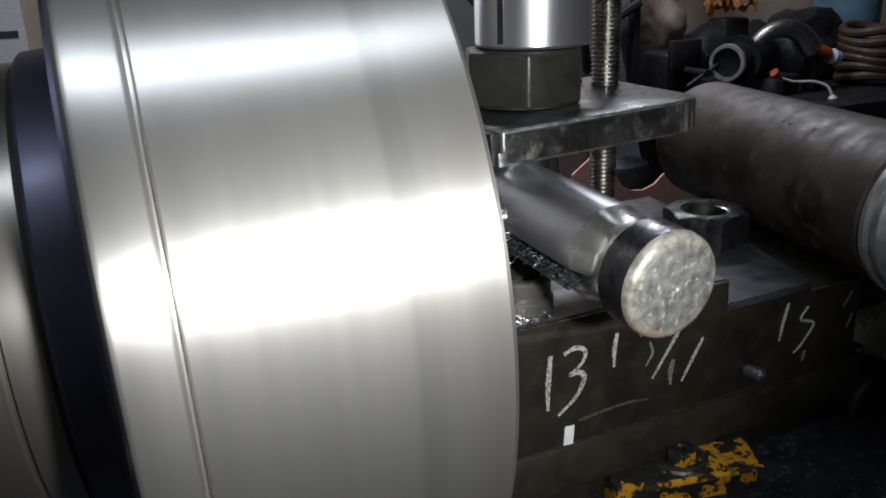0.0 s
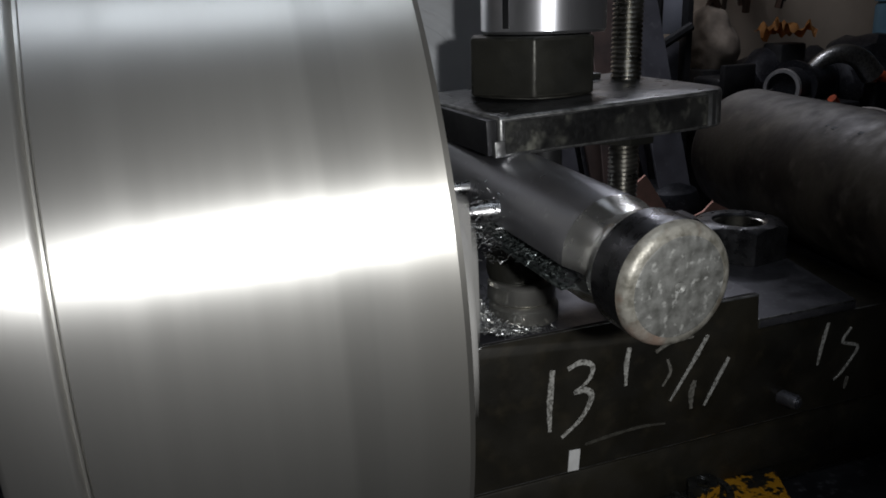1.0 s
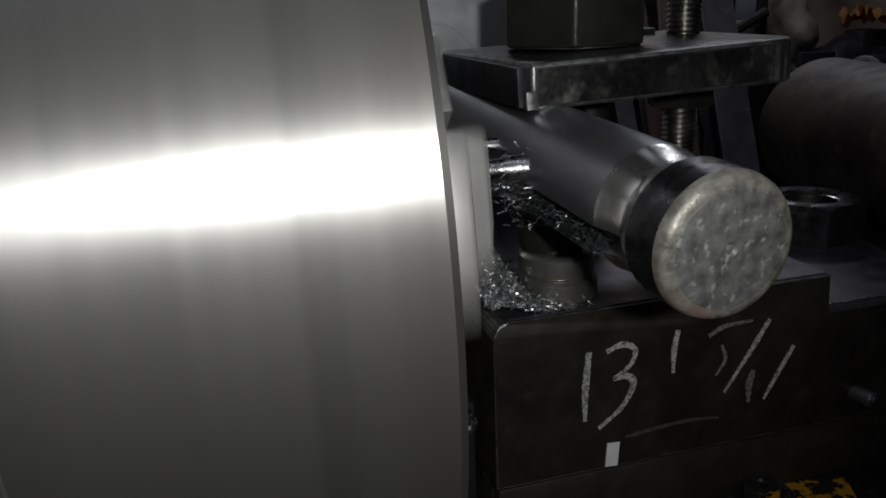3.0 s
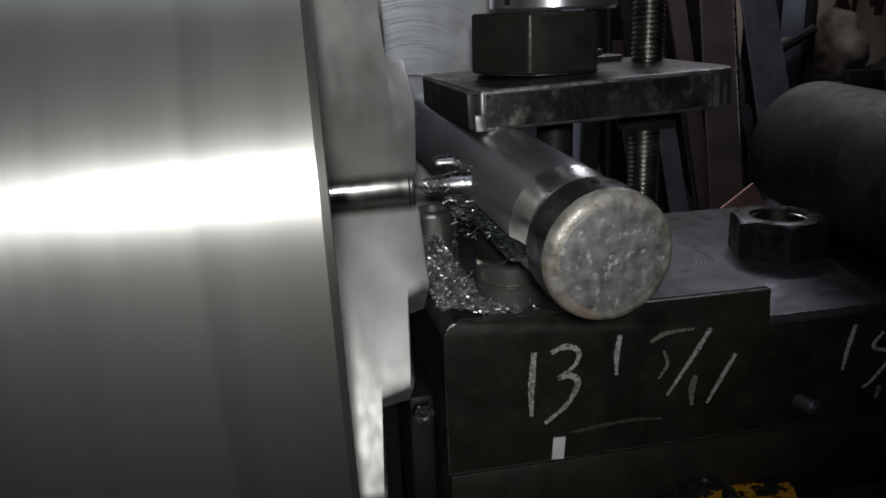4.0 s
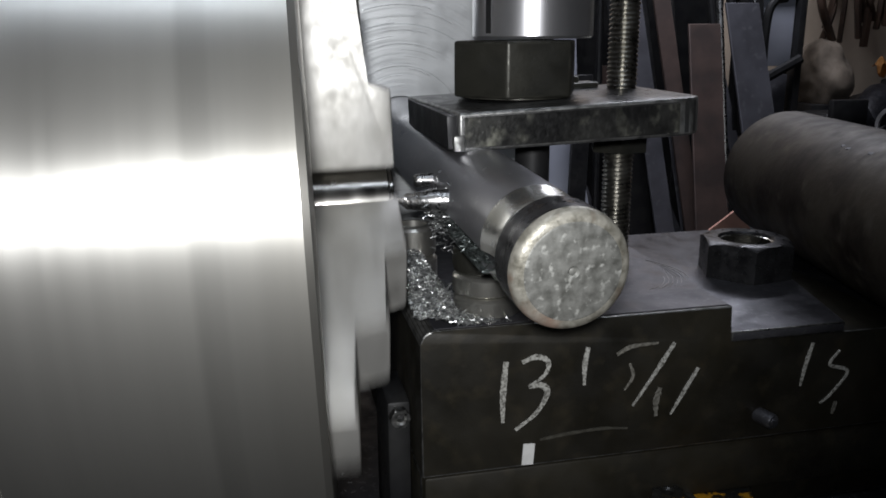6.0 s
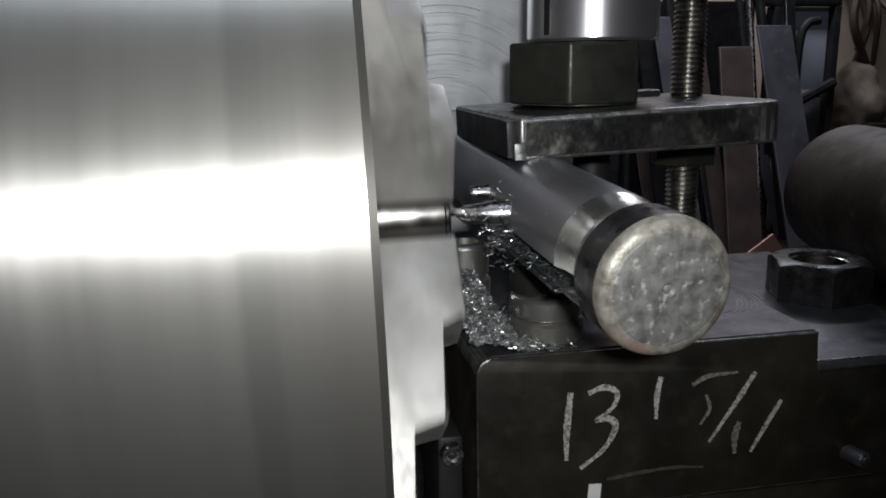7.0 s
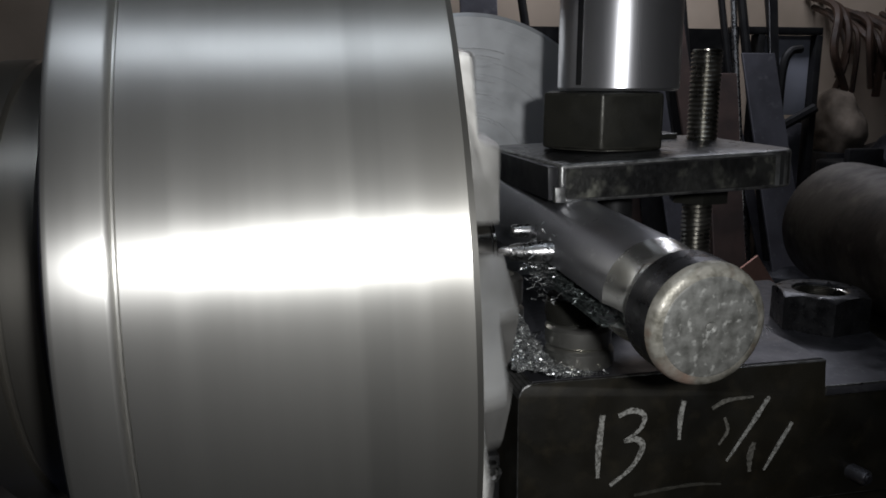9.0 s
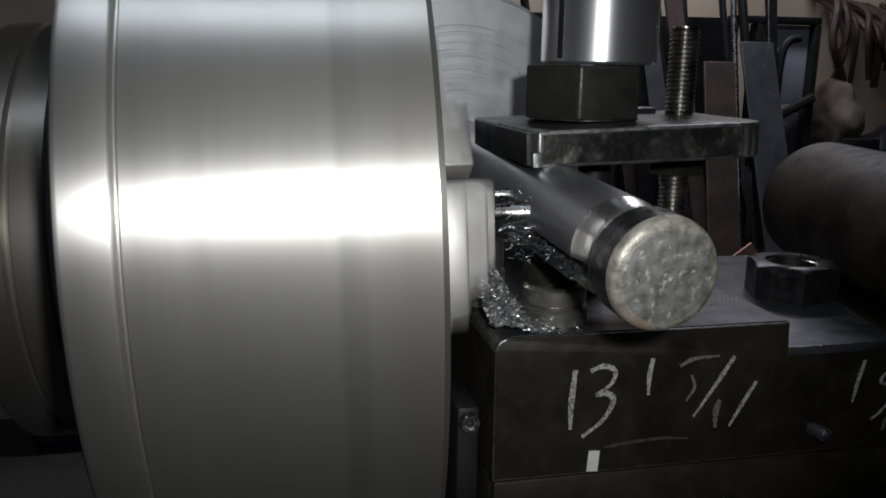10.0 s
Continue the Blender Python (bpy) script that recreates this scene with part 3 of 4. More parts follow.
def slotted(profile, start, stop, depth, seg=96):
    """A round about Y with a channel cut along its side between two stations."""
    bm = bmesh.new()
    angles = sorted([2 * math.pi * k / seg for k in range(seg)] + [radians(a) for a in (187.4, 187.6, 213.4, 213.6)])
    rings = []
    for y, r in profile:
        ring = []
        for a in angles:
            cut = start <= y <= stop and 187.5 < math.degrees(a) < 213.5
            rr = min(r, depth) if cut else r
            ring.append(bm.verts.new((rr * math.cos(a), y, rr * math.sin(a))))
        rings.append(ring)
    n = len(angles)
    for p, q in zip(rings, rings[1:]):
        for k in range(n):
            f = bm.faces.new((p[k], p[(k + 1) % n], q[(k + 1) % n], q[k]))
            if all(math.hypot(v.co.x, v.co.z) < depth + 1e-4 for v in f.verts):
                f.material_index = 1
    return bm


def boring_bar():
    ob = thing("boring_bar", pose(0.0495, -0.138, 0.0778, 2.9, 0, 1.42), "greasy round steel boring bar with a pitted end", "boring bar")
    r = 0.0313
    part("end_face", revolve([(0.0006, 0.0), (0.0014, 0.0018), (0.0002, 0.0032), (0.0, 0.0243), (0.0004, 0.0252)], 64, "Y"), BAR_END, ob, "pitted grey end face with a centre dimple")
    part("rim", revolve([(0.0004, 0.0252), (0.0009, 0.0276), (0.0021, 0.0298), (0.0042, 0.0309), (0.0065, r)], 64, "Y"), BAR_RIM, ob, "battered bright rim with brown stains")
    part("head", revolve([(0.0065, r), (0.0270, r), (0.0282, r - 0.0009)], 64, "Y"), BAND_DARK, ob, "black band behind the head")
    part("neck", slotted([(0.0282, r - 0.0009), (0.0300, 0.0288), (0.0335, 0.0275), (0.0380, 0.0271), (0.0382, 0.0271), (0.0465, 0.0279), (0.0520, 0.0294), (0.0560, 0.0302)], 0.0381, 0.2, 0.0225), [NECK, SLOT], ob, "bright turned neck with the end of a slot")
    part("shank", slotted([(0.0562, 0.0302), (0.10, 0.0302), (0.15, 0.0302), (0.1900, 0.0302), (0.1902, 0.0302), (0.32, 0.0302), (0.445, 0.0302), (0.447, 0.029)], 0.05, 0.1901, 0.0225), [BAR, SLOT], ob, "shank with an oily slot along its side")
    part("end_cap", revolve([(0.4471, 0.0), (0.4471, 0.029), (0.4475, 0.0)], 64, "Y"), BAR, ob)
    part("slot_lip", box(-0.0285, -0.020, 0.058, 0.13, -0.0190, -0.0168, 0.0009), CHIP_DARK, ob, "lower lip of the slot crusted with chips")
    bit = thing("tool_bit", pose(0.0, 0.0, 0.0), "bright steel tool bit held in the boring bar", "tool bit")
    b = revolve([(-0.0125, 0.0012), (-0.008, 0.0050), (0.004, 0.0062), (0.006, 0.0072), (0.030, 0.0072), (0.030, 0.0)], 20, "X")
    part("shank", b, TOOL, bit, m=pose(0.0, -0.004, 0.0885, 0, 0, -4))
    part("insert", prism([(-0.016, -0.002), (-0.008, -0.0055), (-0.004, 0.003), (-0.011, 0.004)], -0.0018, 0.0018, 0.0004), TOOL, bit, "small cutting insert", m=pose(-0.001, -0.004, 0.090))
    part("set_screw", revolve([(-0.006, 0.0), (-0.006, 0.0032), (-0.004, 0.0045), (0.010, 0.0045), (0.010, 0.0)], 16, "X"), TOOL, bit, "small set screw", m=pose(0.010, 0.036, 0.094))


boring_bar()


def bearing_ring(h, r):
    return revolve([(0, r * 0.6), (0, r - 0.0014), (0.0012, r), (h - 0.0032, r), (h - 0.0012, r - 0.0016), (h, r - 0.0034), (h, r * 0.6), (0, r * 0.6)], 48, "Z")


def packing():
    for k, (x, y, z, h, r) in enumerate(((0.054, 0.033, 0.0008, 0.0140, 0.0235), (0.0530, 0.034, 0.0152, 0.0145, 0.0228), (0.012, 0.085, 0.0008, 0.030, 0.0175), (0.012, 0.085, 0.0312, 0.022, 0.0165))):
        cap("bearing_ring", pose(x, y, z), "dull steel bearing ring stacked under the boring bar", "bearing ring", bearing_ring(h, r), RING, "packing rings under the bar")
    cap("packing_cup", pose(0.051, 0.037, 0.0300), "dark tapered packing piece on the bearing rings", "packing piece", revolve([(0, 0), (0, 0.019), (0.006, 0.0205), (0.017, 0.0195), (0.017, 0)], 40, "Z"), HEX)


packing()


def faced_disc():
    ob = thing("steel_disc", pose(0.0388, 0.2905, 0.0985, 2.98, 0, 1.42), "pale steel disc with concentric facing marks", "steel disc")
    part("plate", revolve([(0.0, 0.0318), (0.0, 0.0595), (-0.0005, 0.060), (-0.0005, 0.098), (0.0, 0.0985), (0.0, 0.150), (0.0025, 0.1535), (0.024, 0.1535), (0.026, 0.1515), (0.026, 0.0318), (0.0, 0.0318)], 160, "Y"), DISC, ob)
    part("foot", box(-0.05, 0.05, 0.002, 0.040, -0.205, -0.150), CASTING, ob)
    for k in range(15):
        r, a0 = 0.040 + 0.0058 * k + random.uniform(-0.0015, 0.0015), random.uniform(58, 96)
        a1 = a0 + random.uniform(18, 46)
        part("facing_mark", tube([(r * math.cos(radians(a)), -0.0004, r * math.sin(radians(a))) for a in np.linspace(a0, a1, 14)], random.uniform(0.0003, 0.0006), 6), SCORE, ob, "bright scored arc")


faced_disc()


def loose_on_block():
    nut = thing("hex_nut", pose(0.318, 0.131, -0.0193), "black hexagonal steel nut lying on the ledge", "nut")
    part("body", nut_mesh(0.041, 0.0315, 0.0225, 250, 0.004), NUT, nut)
    part("inner_thread", revolve([(0.0005 + 0.0008 * k, 0.0226 - (0.0016 if k % 2 else 0.0)) for k in range(37)], 40, "Z"), THREAD, nut, "bare threaded bore")
    cap("blue_speck", pose(0.212, 0.150, 0.0006), "tiny bright blue paint speck on the block", "paint speck", revolve([(0, 0), (0, 0.0032), (0.0008, 0.0026), (0.0008, 0)], 10, "Z"), BLUE)


loose_on_block()


def shaft():
    ob = thing("steel_shaft", pose(0.405, 0.0, 0.036, 0, 0, -11.5), "thick dark scaled steel shaft lying beside the block", "steel shaft")
    r = 0.068
    part("body", revolve([(-0.040, 0.0), (-0.040, r - 0.003), (-0.037, r), (0.296, r), (0.306, r - 0.004), (0.313, r - 0.013), (0.313, 0.0)], 96, "Y"), PIPE, ob)
    part("collar", revolve([(-0.006, r - 0.003), (-0.009, r + 0.001), (-0.014, r + 0.001), (-0.016, r - 0.004), (-0.020, r - 0.001), (-0.026, r - 0.001), (-0.030, r - 0.008), (-0.10, r - 0.008), (-0.10, 0.0)], 96, "Y"), BRIGHT, ob, "bright turned collar at the near end", m=pose(0, -0.035, 0))
    for a, y, w in ((34, 0.10, 0.010), (33, 0.112, 0.008), (33, 0.067, 0.009)):
        part("ink_mark", box(-0.0014, 0.0014, -w, w, r - 0.0004, r + 0.0002), BLACK, ob, "dark marker scrawl", m=pose(0, y, 0, 0, -a, 18))
    cap("shaft_cradle", pose(0.39, 0.0, -0.1), "dark block under the shaft", "cradle", box(0.0, 0.20, 0.05, 0.26, -0.158, 0.066, 0.004), CASTING)


shaft()


def compound_base():
    ob = thing("compound_base", pose(0.105, -0.012, -0.19, 0, 0, -11), "compound slide base in black and chipped yellow paint", "slide base")
    part("casting", prism([(0.008, 0.0), (0.136, 0.0), (0.150, 0.055), (0.012, 0.055)], 0.0, 0.040, 0.003), YELLOW, ob)
    part("front_lip", prism([(0.030, -0.0045), (0.138, -0.0045), (0.132, -0.0002), (0.030, -0.0002)], 0.034, 0.0395, 0.0012), YELLOW_LIP, ob, "glossy yellow painted lip")
    part("rear_rib", prism([(0.0, 0.0), (0.080, 0.0), (0.084, 0.026), (0.060, 0.018)], 0.0, 0.006, 0.001), YELLOW, ob, "chipped rib rising towards one end", m=pose(0.062, 0.0560, 0.0402, 90, 0, 0))
    part("clamp_screw", nut_mesh(0.013, 0.011, 0.004, 15), YELLOW, ob, "paint-smeared clamp screw", m=pose(0.075, 0.022, 0.0403))
    part("dial_ring", revolve([(0, 0.018), (0, 0.024), (0.003, 0.023), (0.003, 0.018), (0, 0.018)], 40, "Z"), EDGE, ob, "worn grey ring", m=pose(0.075, 0.022, 0.0403))
    part("foot", box(-0.01, 0.14, 0.004, 0.05, -0.07, 0.0), CASTING, ob)
    hs = thing("feed_housing", pose(0.40, 0.03, -0.30), "grey painted feed housing beside the tool block", "housing")
    part("shell", box(0.0, 0.20, 0.0, 0.16, 0.0, 0.207, 0.010, 3), HOUSING, hs)
    part("dial", revolve([(0, 0.0), (0, 0.040), (-0.004, 0.043), (-0.030, 0.043), (-0.034, 0.040), (-0.034, 0.0)], 40, "Y"), BLACK, hs, "black feed dial", m=pose(0.030, -0.001, 0.130))


compound_base()


# ---- steel chips ----
def chip_pile(name, count, place, label, size=1.0, mat=CHIP):
    bm = bmesh.new()
    for k in range(count):
        p, up = place()
        m = Matrix.Translation(p) @ Euler((random.uniform(0, 6.3), random.uniform(-0.6, 0.6), random.uniform(0, 6.3))).to_matrix().to_4x4()
        ln, r, w = random.uniform(0.0030, 0.0062) * size, random.uniform(0.0005, 0.0011) * size, random.uniform(0.0003, 0.0006) * size
        turn = random.uniform(0.8, 3.0)
        rows = []
        for j in range(6):
            a = turn * j / 5
            c = Vector((ln * (j / 5 - 0.5), r * math.cos(a), r * math.sin(a)))
            rows.append((bm.verts.new(m @ (c + Vector((0, w, 0)))), bm.verts.new(m @ (c - Vector((0, w * 0.6, 0))))))
        for a, b in zip(rows, rows[1:]):
            bm.faces.new((a[0], a[1], b[1], b[0]))
    ob = part(name, bm, mat, smooth=80)
    return tagged(ob, label, "metal chips", kind="stuff")


def heap_height(x, y):
    h = 0.036 * math.exp(-(((x - 0.006) / 0.016) ** 2 + ((y - 0.055) / 0.042) ** 2))
    return h + 0.002


def chips():
    def on_block():
        while True:
            x, y = random.uniform(-0.002, 0.062), random.uniform(0.003, 0.10)
            keep = math.exp(-(((x - 0.006) / (0.016 + 0.02 * max(0, 1 - y / 0.03))) ** 2 + ((y - 0.04) / 0.045) ** 2))
            if random.random() < keep and (x - 0.054) ** 2 + (y - 0.033) ** 2 > 0.0245 ** 2:
                return Vector((x, y, heap_height(x, y) + random.uniform(-0.0005, 0.002))), None
    bm = bmesh.new()
    n = 26
    g = [[bm.verts.new((0.0005 + 0.054 * i / n, 0.006 + 0.10 * j / n, max(0.0, heap_height(0.0005 + 0.054 * i / n, 0.006 + 0.10 * j / n) - 0.004) + 0.0007 + 0.0012 * noise.noise((i * 1.7, j * 1.7, 0)))) for j in range(n + 1)] for i in range(n + 1)]
    for i in range(n):
        for j in range(n):
            bm.faces.new((g[i][j], g[i + 1][j], g[i + 1][j + 1], g[i][j + 1]))
    tagged(part("chip_heap_base", bm, CHIP_BED), "dense bed of fine dark steel chips on the block", "metal chips", kind="stuff")
    chip_pile("chip_heap", 5200, on_block, "loose heap of short curled steel chips on the block", 1.25)
    def on_bar():
        u = random.uniform(0.0, 1.0) ** 1.4
        base = Vector((0.0185 + 0.003 * u, 0.022 - 0.100 * u, 0.074 - 0.006 * u))
        return base + Vector((random.gauss(0.001, 0.0022), random.gauss(0, 0.006), random.gauss(0.001, 0.0026))), None
    chip_pile("bar_chips", 700, on_bar, "dark oily steel chips clinging to the side of the boring bar", 0.95, CHIP_DARK)
    def by_tool():
        return Vector((random.gauss(0.016, 0.005), random.gauss(0.004, 0.012), random.gauss(0.078, 0.009))), None
    chip_pile("tool_chips", 480, by_tool, "steel chips caught round the tool bit", 0.8)
    def on_saddle():
        return Vector((random.uniform(-0.095, -0.03), random.uniform(-0.09, 0.2), -0.1735)), None
    chip_pile("saddle_chips", 260, on_saddle, "scattered steel chips on the saddle", 0.8)


chips()


# ---- the far side of the workshop ----
def leaning(name, label, x0, x1, z_top, x_low0, x_low1, y, mat, th=0.012):
    """A flat bar leaning on the wall, its foot on the floor."""
    bm = bmesh.new()
    y2 = y - 0.22
    top = [(x0, y, z_top), (x1, y, z_top)]
    low = [(x_low0, y2, -1.05), (x_low1, y2, -1.05)]
    vs = [bm.verts.new((px, py + dy, pz)) for dy in (0, th) for px, py, pz in (top[0], top[1], low[1], low[0])]
    for q in ((0, 1, 2, 3), (7, 6, 5, 4), (0, 4, 5, 1), (1, 5, 6, 2), (2, 6, 7, 3), (3, 7, 4, 0)):
        bm.faces.new([vs[k] for k in q])
    bmesh.ops.bevel(bm, geom=list(bm.edges), offset=0.002, segments=1, affect="EDGES")
    cap(name, pose(0, 0, 0), label, "steel bar", bm, mat, "stock leaning on the wall")


def stock():
    # added black sheet: keeps the gaps between the leaning bars dark
    cap("dark_backing", pose(0, 0, 0), "black sheet added to darken the gaps behind the stock", "steel sheet", box(0.25, 1.53, 2.23, 2.24, -1.05, 0.36), BLACK)
    leaning("steel_sheet", "pale blue-grey sheet metal leaning on the wall", 0.66, 0.90, -0.06, 0.80, 1.04, 2.045, PANEL, 0.004)
    leaning("steel_sheet", "pale grey sheet metal strip leaning on the wall", 0.85, 0.955, 0.42, 0.85, 0.955, 2.205, PANEL, 0.004)
    rng = random.Random(5)
    for k in range(16):
        x = 0.35 + 0.075 * k + rng.uniform(-0.02, 0.02)
        w, top, dx = rng.uniform(0.025, 0.07), rng.uniform(-0.25, 0.30), rng.uniform(-0.12, 0.30)
        mat = rng.choice([FLAT, BLACK, RUSTY, FLAT, BLACK])
        leaning("flat_bar", {"mill_scale_flat": "grey mill-scale", "blackened_bar_and_shade": "blackened", "rust_brown_flat": "rust-brown"}[mat.name] + " steel strip leaning with the stock", x, x + w, top, x + dx, x + dx + w, 2.12 + 0.005 * (k % 9), mat, 0.006)
    leaning("flat_bar", "rust-brown flat steel bar leaning on the wall", 1.275, 1.388, 0.205, 1.30, 1.42, 2.0, RUSTY)
    leaning("flat_bar", "wide grey mill-scale flat bar leaning on the wall", 1.395, 1.515, 0.27, 1.58, 1.72, 1.99, FLAT)
    leaning("flat_bar", "narrow red-brown flat bar leaning on the wall", 1.145, 1.205, 0.42, 1.36, 1.42, 2.06, RUSTY)
    leaning("flat_bar", "dark narrow flat bar leaning on the wall", 0.98, 1.06, 0.60, 1.14, 1.22, 2.09, BLACK)
    leaning("flat_bar", "grey flat bar leaning on the wall", 1.06, 1.12, 0.30, 1.24, 1.31, 2.04, FLAT)
    leaning("flat_bar", "dark flat bar leaning on the wall", 1.515, 1.550, 0.46, 1.55, 1.58, 2.05, BLACK)
    leaning("flat_bar", "short rusty flat bar leaning on the wall", 0.83, 0.91, -0.10, 0.98, 1.06, 2.06, RUSTY)
    leaning("flat_bar", "grey flat bar leaning on the wall", 0.72, 0.80, 0.16, 0.60, 0.68, 2.08, FLAT)
    leaning("flat_bar", "grey flat bar leaning on the wall", 0.46, 0.58, 0.70, 0.50, 0.62, 2.12, FLAT)
    leaning("flat_bar", "dark flat bar leaning on the wall", 0.90, 0.96, 0.05, 0.78, 0.84, 2.02, BLACK)
    for k, (xa, za, xb, mat, r) in enumerate(((1.195, 0.62, 1.40, ROD, 0.006), (1.40, 0.70, 1.47, ROD, 0.011), (1.36, 0.60, 1.52, BLACK, 0.012), (1.43, 0.62, 1.60, BLACK, 0.016), (1.10, 0.66, 1.28, BLACK, 0.018),
                                           (1.56, 0.50, 1.66, BLACK, 0.014), (1.235, 0.50, 1.34, BLACK, 0.013), (0.66, 0.55, 0.86, BLACK, 0.014), (1.02, 0.4, 0.93, BLACK, 0.011))):
        cap("round_bar", pose(0, 0, 0), "bright round rod leaning on the wall" if mat is ROD else "dark round bar leaning on the wall", "steel bar",
            tube([(xa, 2.13, za), ((xa + xb) / 2, 2.0, (za - 1.05) / 2), (xb, 1.86, -1.05)], r, 10), mat, "stock leaning on the wall")
    hk = thing("hooked_rod", pose(1.545, 2.0, 0.0), "dark steel rod with a hooked top end", "hooked rod")
    part("rod", tube(smooth_line([(0.075, -0.05, -1.05), (0.03, 0, -0.30), (0.01, 0, 0.05), (0.012, 0, 0.22), (0.035, 0, 0.275), (0.075, 0, 0.285)], 6), 0.014, 10), BLACK, hk)
    cab = thing("grey_cabinet", pose(1.56, 2.14, 0.0), "grey sheet metal panel in a dark angle-iron frame", "cabinet")
    part("panel", prism([(0.0, 0.0), (0.195, 0.0), (0.195, 0.02), (0.0, 0.02)], 0.06, 0.335, 0.002), PANEL, cab)
    part("top_rail", box(-0.12, 0.22, -0.03, 0.02, 0.337, 0.362, 0.002), BLACK, cab)
    part("side_rail", box(0.197, 0.222, -0.03, 0.02, -1.05, 0.336, 0.002), BLACK, cab)
    part("side_rail", box(-0.03, -0.004, -0.03, 0.02, -1.05, 0.336, 0.002), BLACK, cab)
    part("brace", tube([(-0.02, -0.035, -0.03), (0.21, -0.035, 0.085)], 0.018, 8), BLACK, cab)
    part("lower_panel", box(0.05, 0.19, 0.0, 0.02, -0.5, 0.03, 0.002), FLAT, cab)


stock()


def bench():
    b = thing("work_bench", pose(1.92, 1.85, -1.05), "dark steel bench heaped with machine parts", "bench")
    part("top", box(-0.12, 1.7, -0.35, 0.45, 0.74, 0.79, 0.004), BLACK, b)
    for x in (-0.08, 1.62):
        for y in (-0.30, 0.38):
            part("leg", box(x, x + 0.05, y, y + 0.05, 0, 0.74), BLACK, b)
    part("apron", box(-0.12, 1.7, -0.34, -0.32, 0.35, 0.74), CASTING, b)
    p = thing("pump_casting", pose(1.918, 1.85, -0.255), "grimy dark machine casting with a round open port", "machine part")
    part("barrel", revolve([(-0.16, 0.0), (-0.16, 0.062), (-0.10, 0.066), (-0.10, 0.088), (-0.085, 0.088), (-0.085, 0.07), (0.10, 0.07), (0.10, 0.0)], 40, "X"), CASTING, p, m=pose(0.16, 0.0, 0.135, 0, 0, 22))
    part("port_ring", revolve([(-0.012, 0.052), (-0.012, 0.064), (0.0, 0.066), (0.0, 0.052), (-0.012, 0.052)], 40, "X"), BRIGHT, p, "worn bright port ring", m=pose(0.005, -0.06, 0.135, 0, 0, 22))
    part("base", box(-0.03, 0.34, -0.09, 0.09, 0.0, 0.07, 0.01), CASTING, p)
    part("elbow", tube(smooth_line([(0.17, 0.0, 0.17), (0.21, -0.02, 0.215), (0.27, -0.04, 0.235), (0.34, -0.06, 0.215), (0.395, -0.075, 0.155)], 6), [0.024 + 0.0007 * k for k in range(25)], 16), EDGE, p, "bright bent pipe elbow")
    o = thing("orange_grip", pose(2.36, 1.80, -0.256), "orange plastic grip with a clear cap", "power tool")
    part("body", revolve([(0, 0), (0, 0.02), (0.01, 0.026), (0.07, 0.025), (0.08, 0.016), (0.08, 0)], 24, "X"), ORANGE, o, m=pose(0.0, 0.0, 0.15, 0, 20, 0))
    part("cap", revolve([(0.08, 0), (0.08, 0.018), (0.095, 0.030), (0.125, 0.028), (0.14, 0)], 20, "X"), PANEL, o, m=pose(0.0, 0.0, 0.15, 0, 20, 0))
    part("handle", box(-0.03, 0.03, -0.03, 0.03, 0.0, 0.13, 0.012, 3), CASTING, o)
    c = thing("cable", pose(2.085, 1.70, -0.256), "pale cable with a white plug over the bench edge", "cable")
    part("wire", tube(smooth_line([(0.0, 0.0, 0.078), (0.05, -0.02, 0.062), (0.11, -0.05, 0.060), (0.145, -0.08, 0.045), (0.155, -0.10, 0.012)], 6), 0.005, 8), WIRE, c)
    part("plug", tube([(0.155, -0.10, 0.014), (0.156, -0.102, 0.004), (0.158, -0.103, -0.014)], [0.008, 0.016, 0.012], 10), WIRE, c)
    part("boot", tube([(-0.03, 0.0, 0.10), (-0.012, 0.0, 0.085), (0.004, 0.0, 0.074)], [0.016, 0.014, 0.008], 10), ORANGE, c, "orange cable boot")
    part("reel", revolve([(0, 0), (0, 0.045), (0.012, 0.048), (0.07, 0.03), (0.085, 0.0)], 24, "Z"), CASTING, c, m=pose(-0.03, 0.0, 0.0005))
    t = thing("blue_drum", pose(2.88, 2.12, -0.256), "blue-grey plastic drum on the bench", "drum")
    part("shell", revolve([(0, 0), (0, 0.13), (0.02, 0.14), (0.38, 0.14), (0.40, 0.13), (0.40, 0.0)], 40, "Z"), TEAL, t)
    part("rim", revolve([(0.40, 0.10), (0.40, 0.145), (0.42, 0.145), (0.42, 0.10), (0.40, 0.10)], 40, "Z"), TEAL, t)
    h = thing("hose_coil", pose(2.66, 1.8, -0.256), "coil of brown rubber hose", "hose")
    for k in range(6):
        part("loop", tube([(0.10 * math.cos(a), 0.11 * math.sin(a), 0.03 + 0.035 * k + 0.01 * math.sin(2 * a + k)) for a in (2 * math.pi * j / 24 for j in range(25))], 0.018, 8), RUBBER, h)
    s = thing("vice", pose(1.86, 2.02, -0.256), "black bench vice on the bench corner", "vice")
    part("body", box(-0.06, 0.06, -0.05, 0.10, 0.0, 0.16, 0.014, 3), BLACK, s)
    part("jaw", box(-0.07, 0.07, -0.09, -0.06, 0.10, 0.21, 0.008), BLACK, s)
    part("screw", tube([(0, -0.2, 0.10), (0, 0.0, 0.10)], 0.014, 10), BLACK, s)
    part("tommy_bar", tube([(-0.08, -0.19, 0.06), (0.08, -0.19, 0.14)], 0.007, 8), BLACK, s)
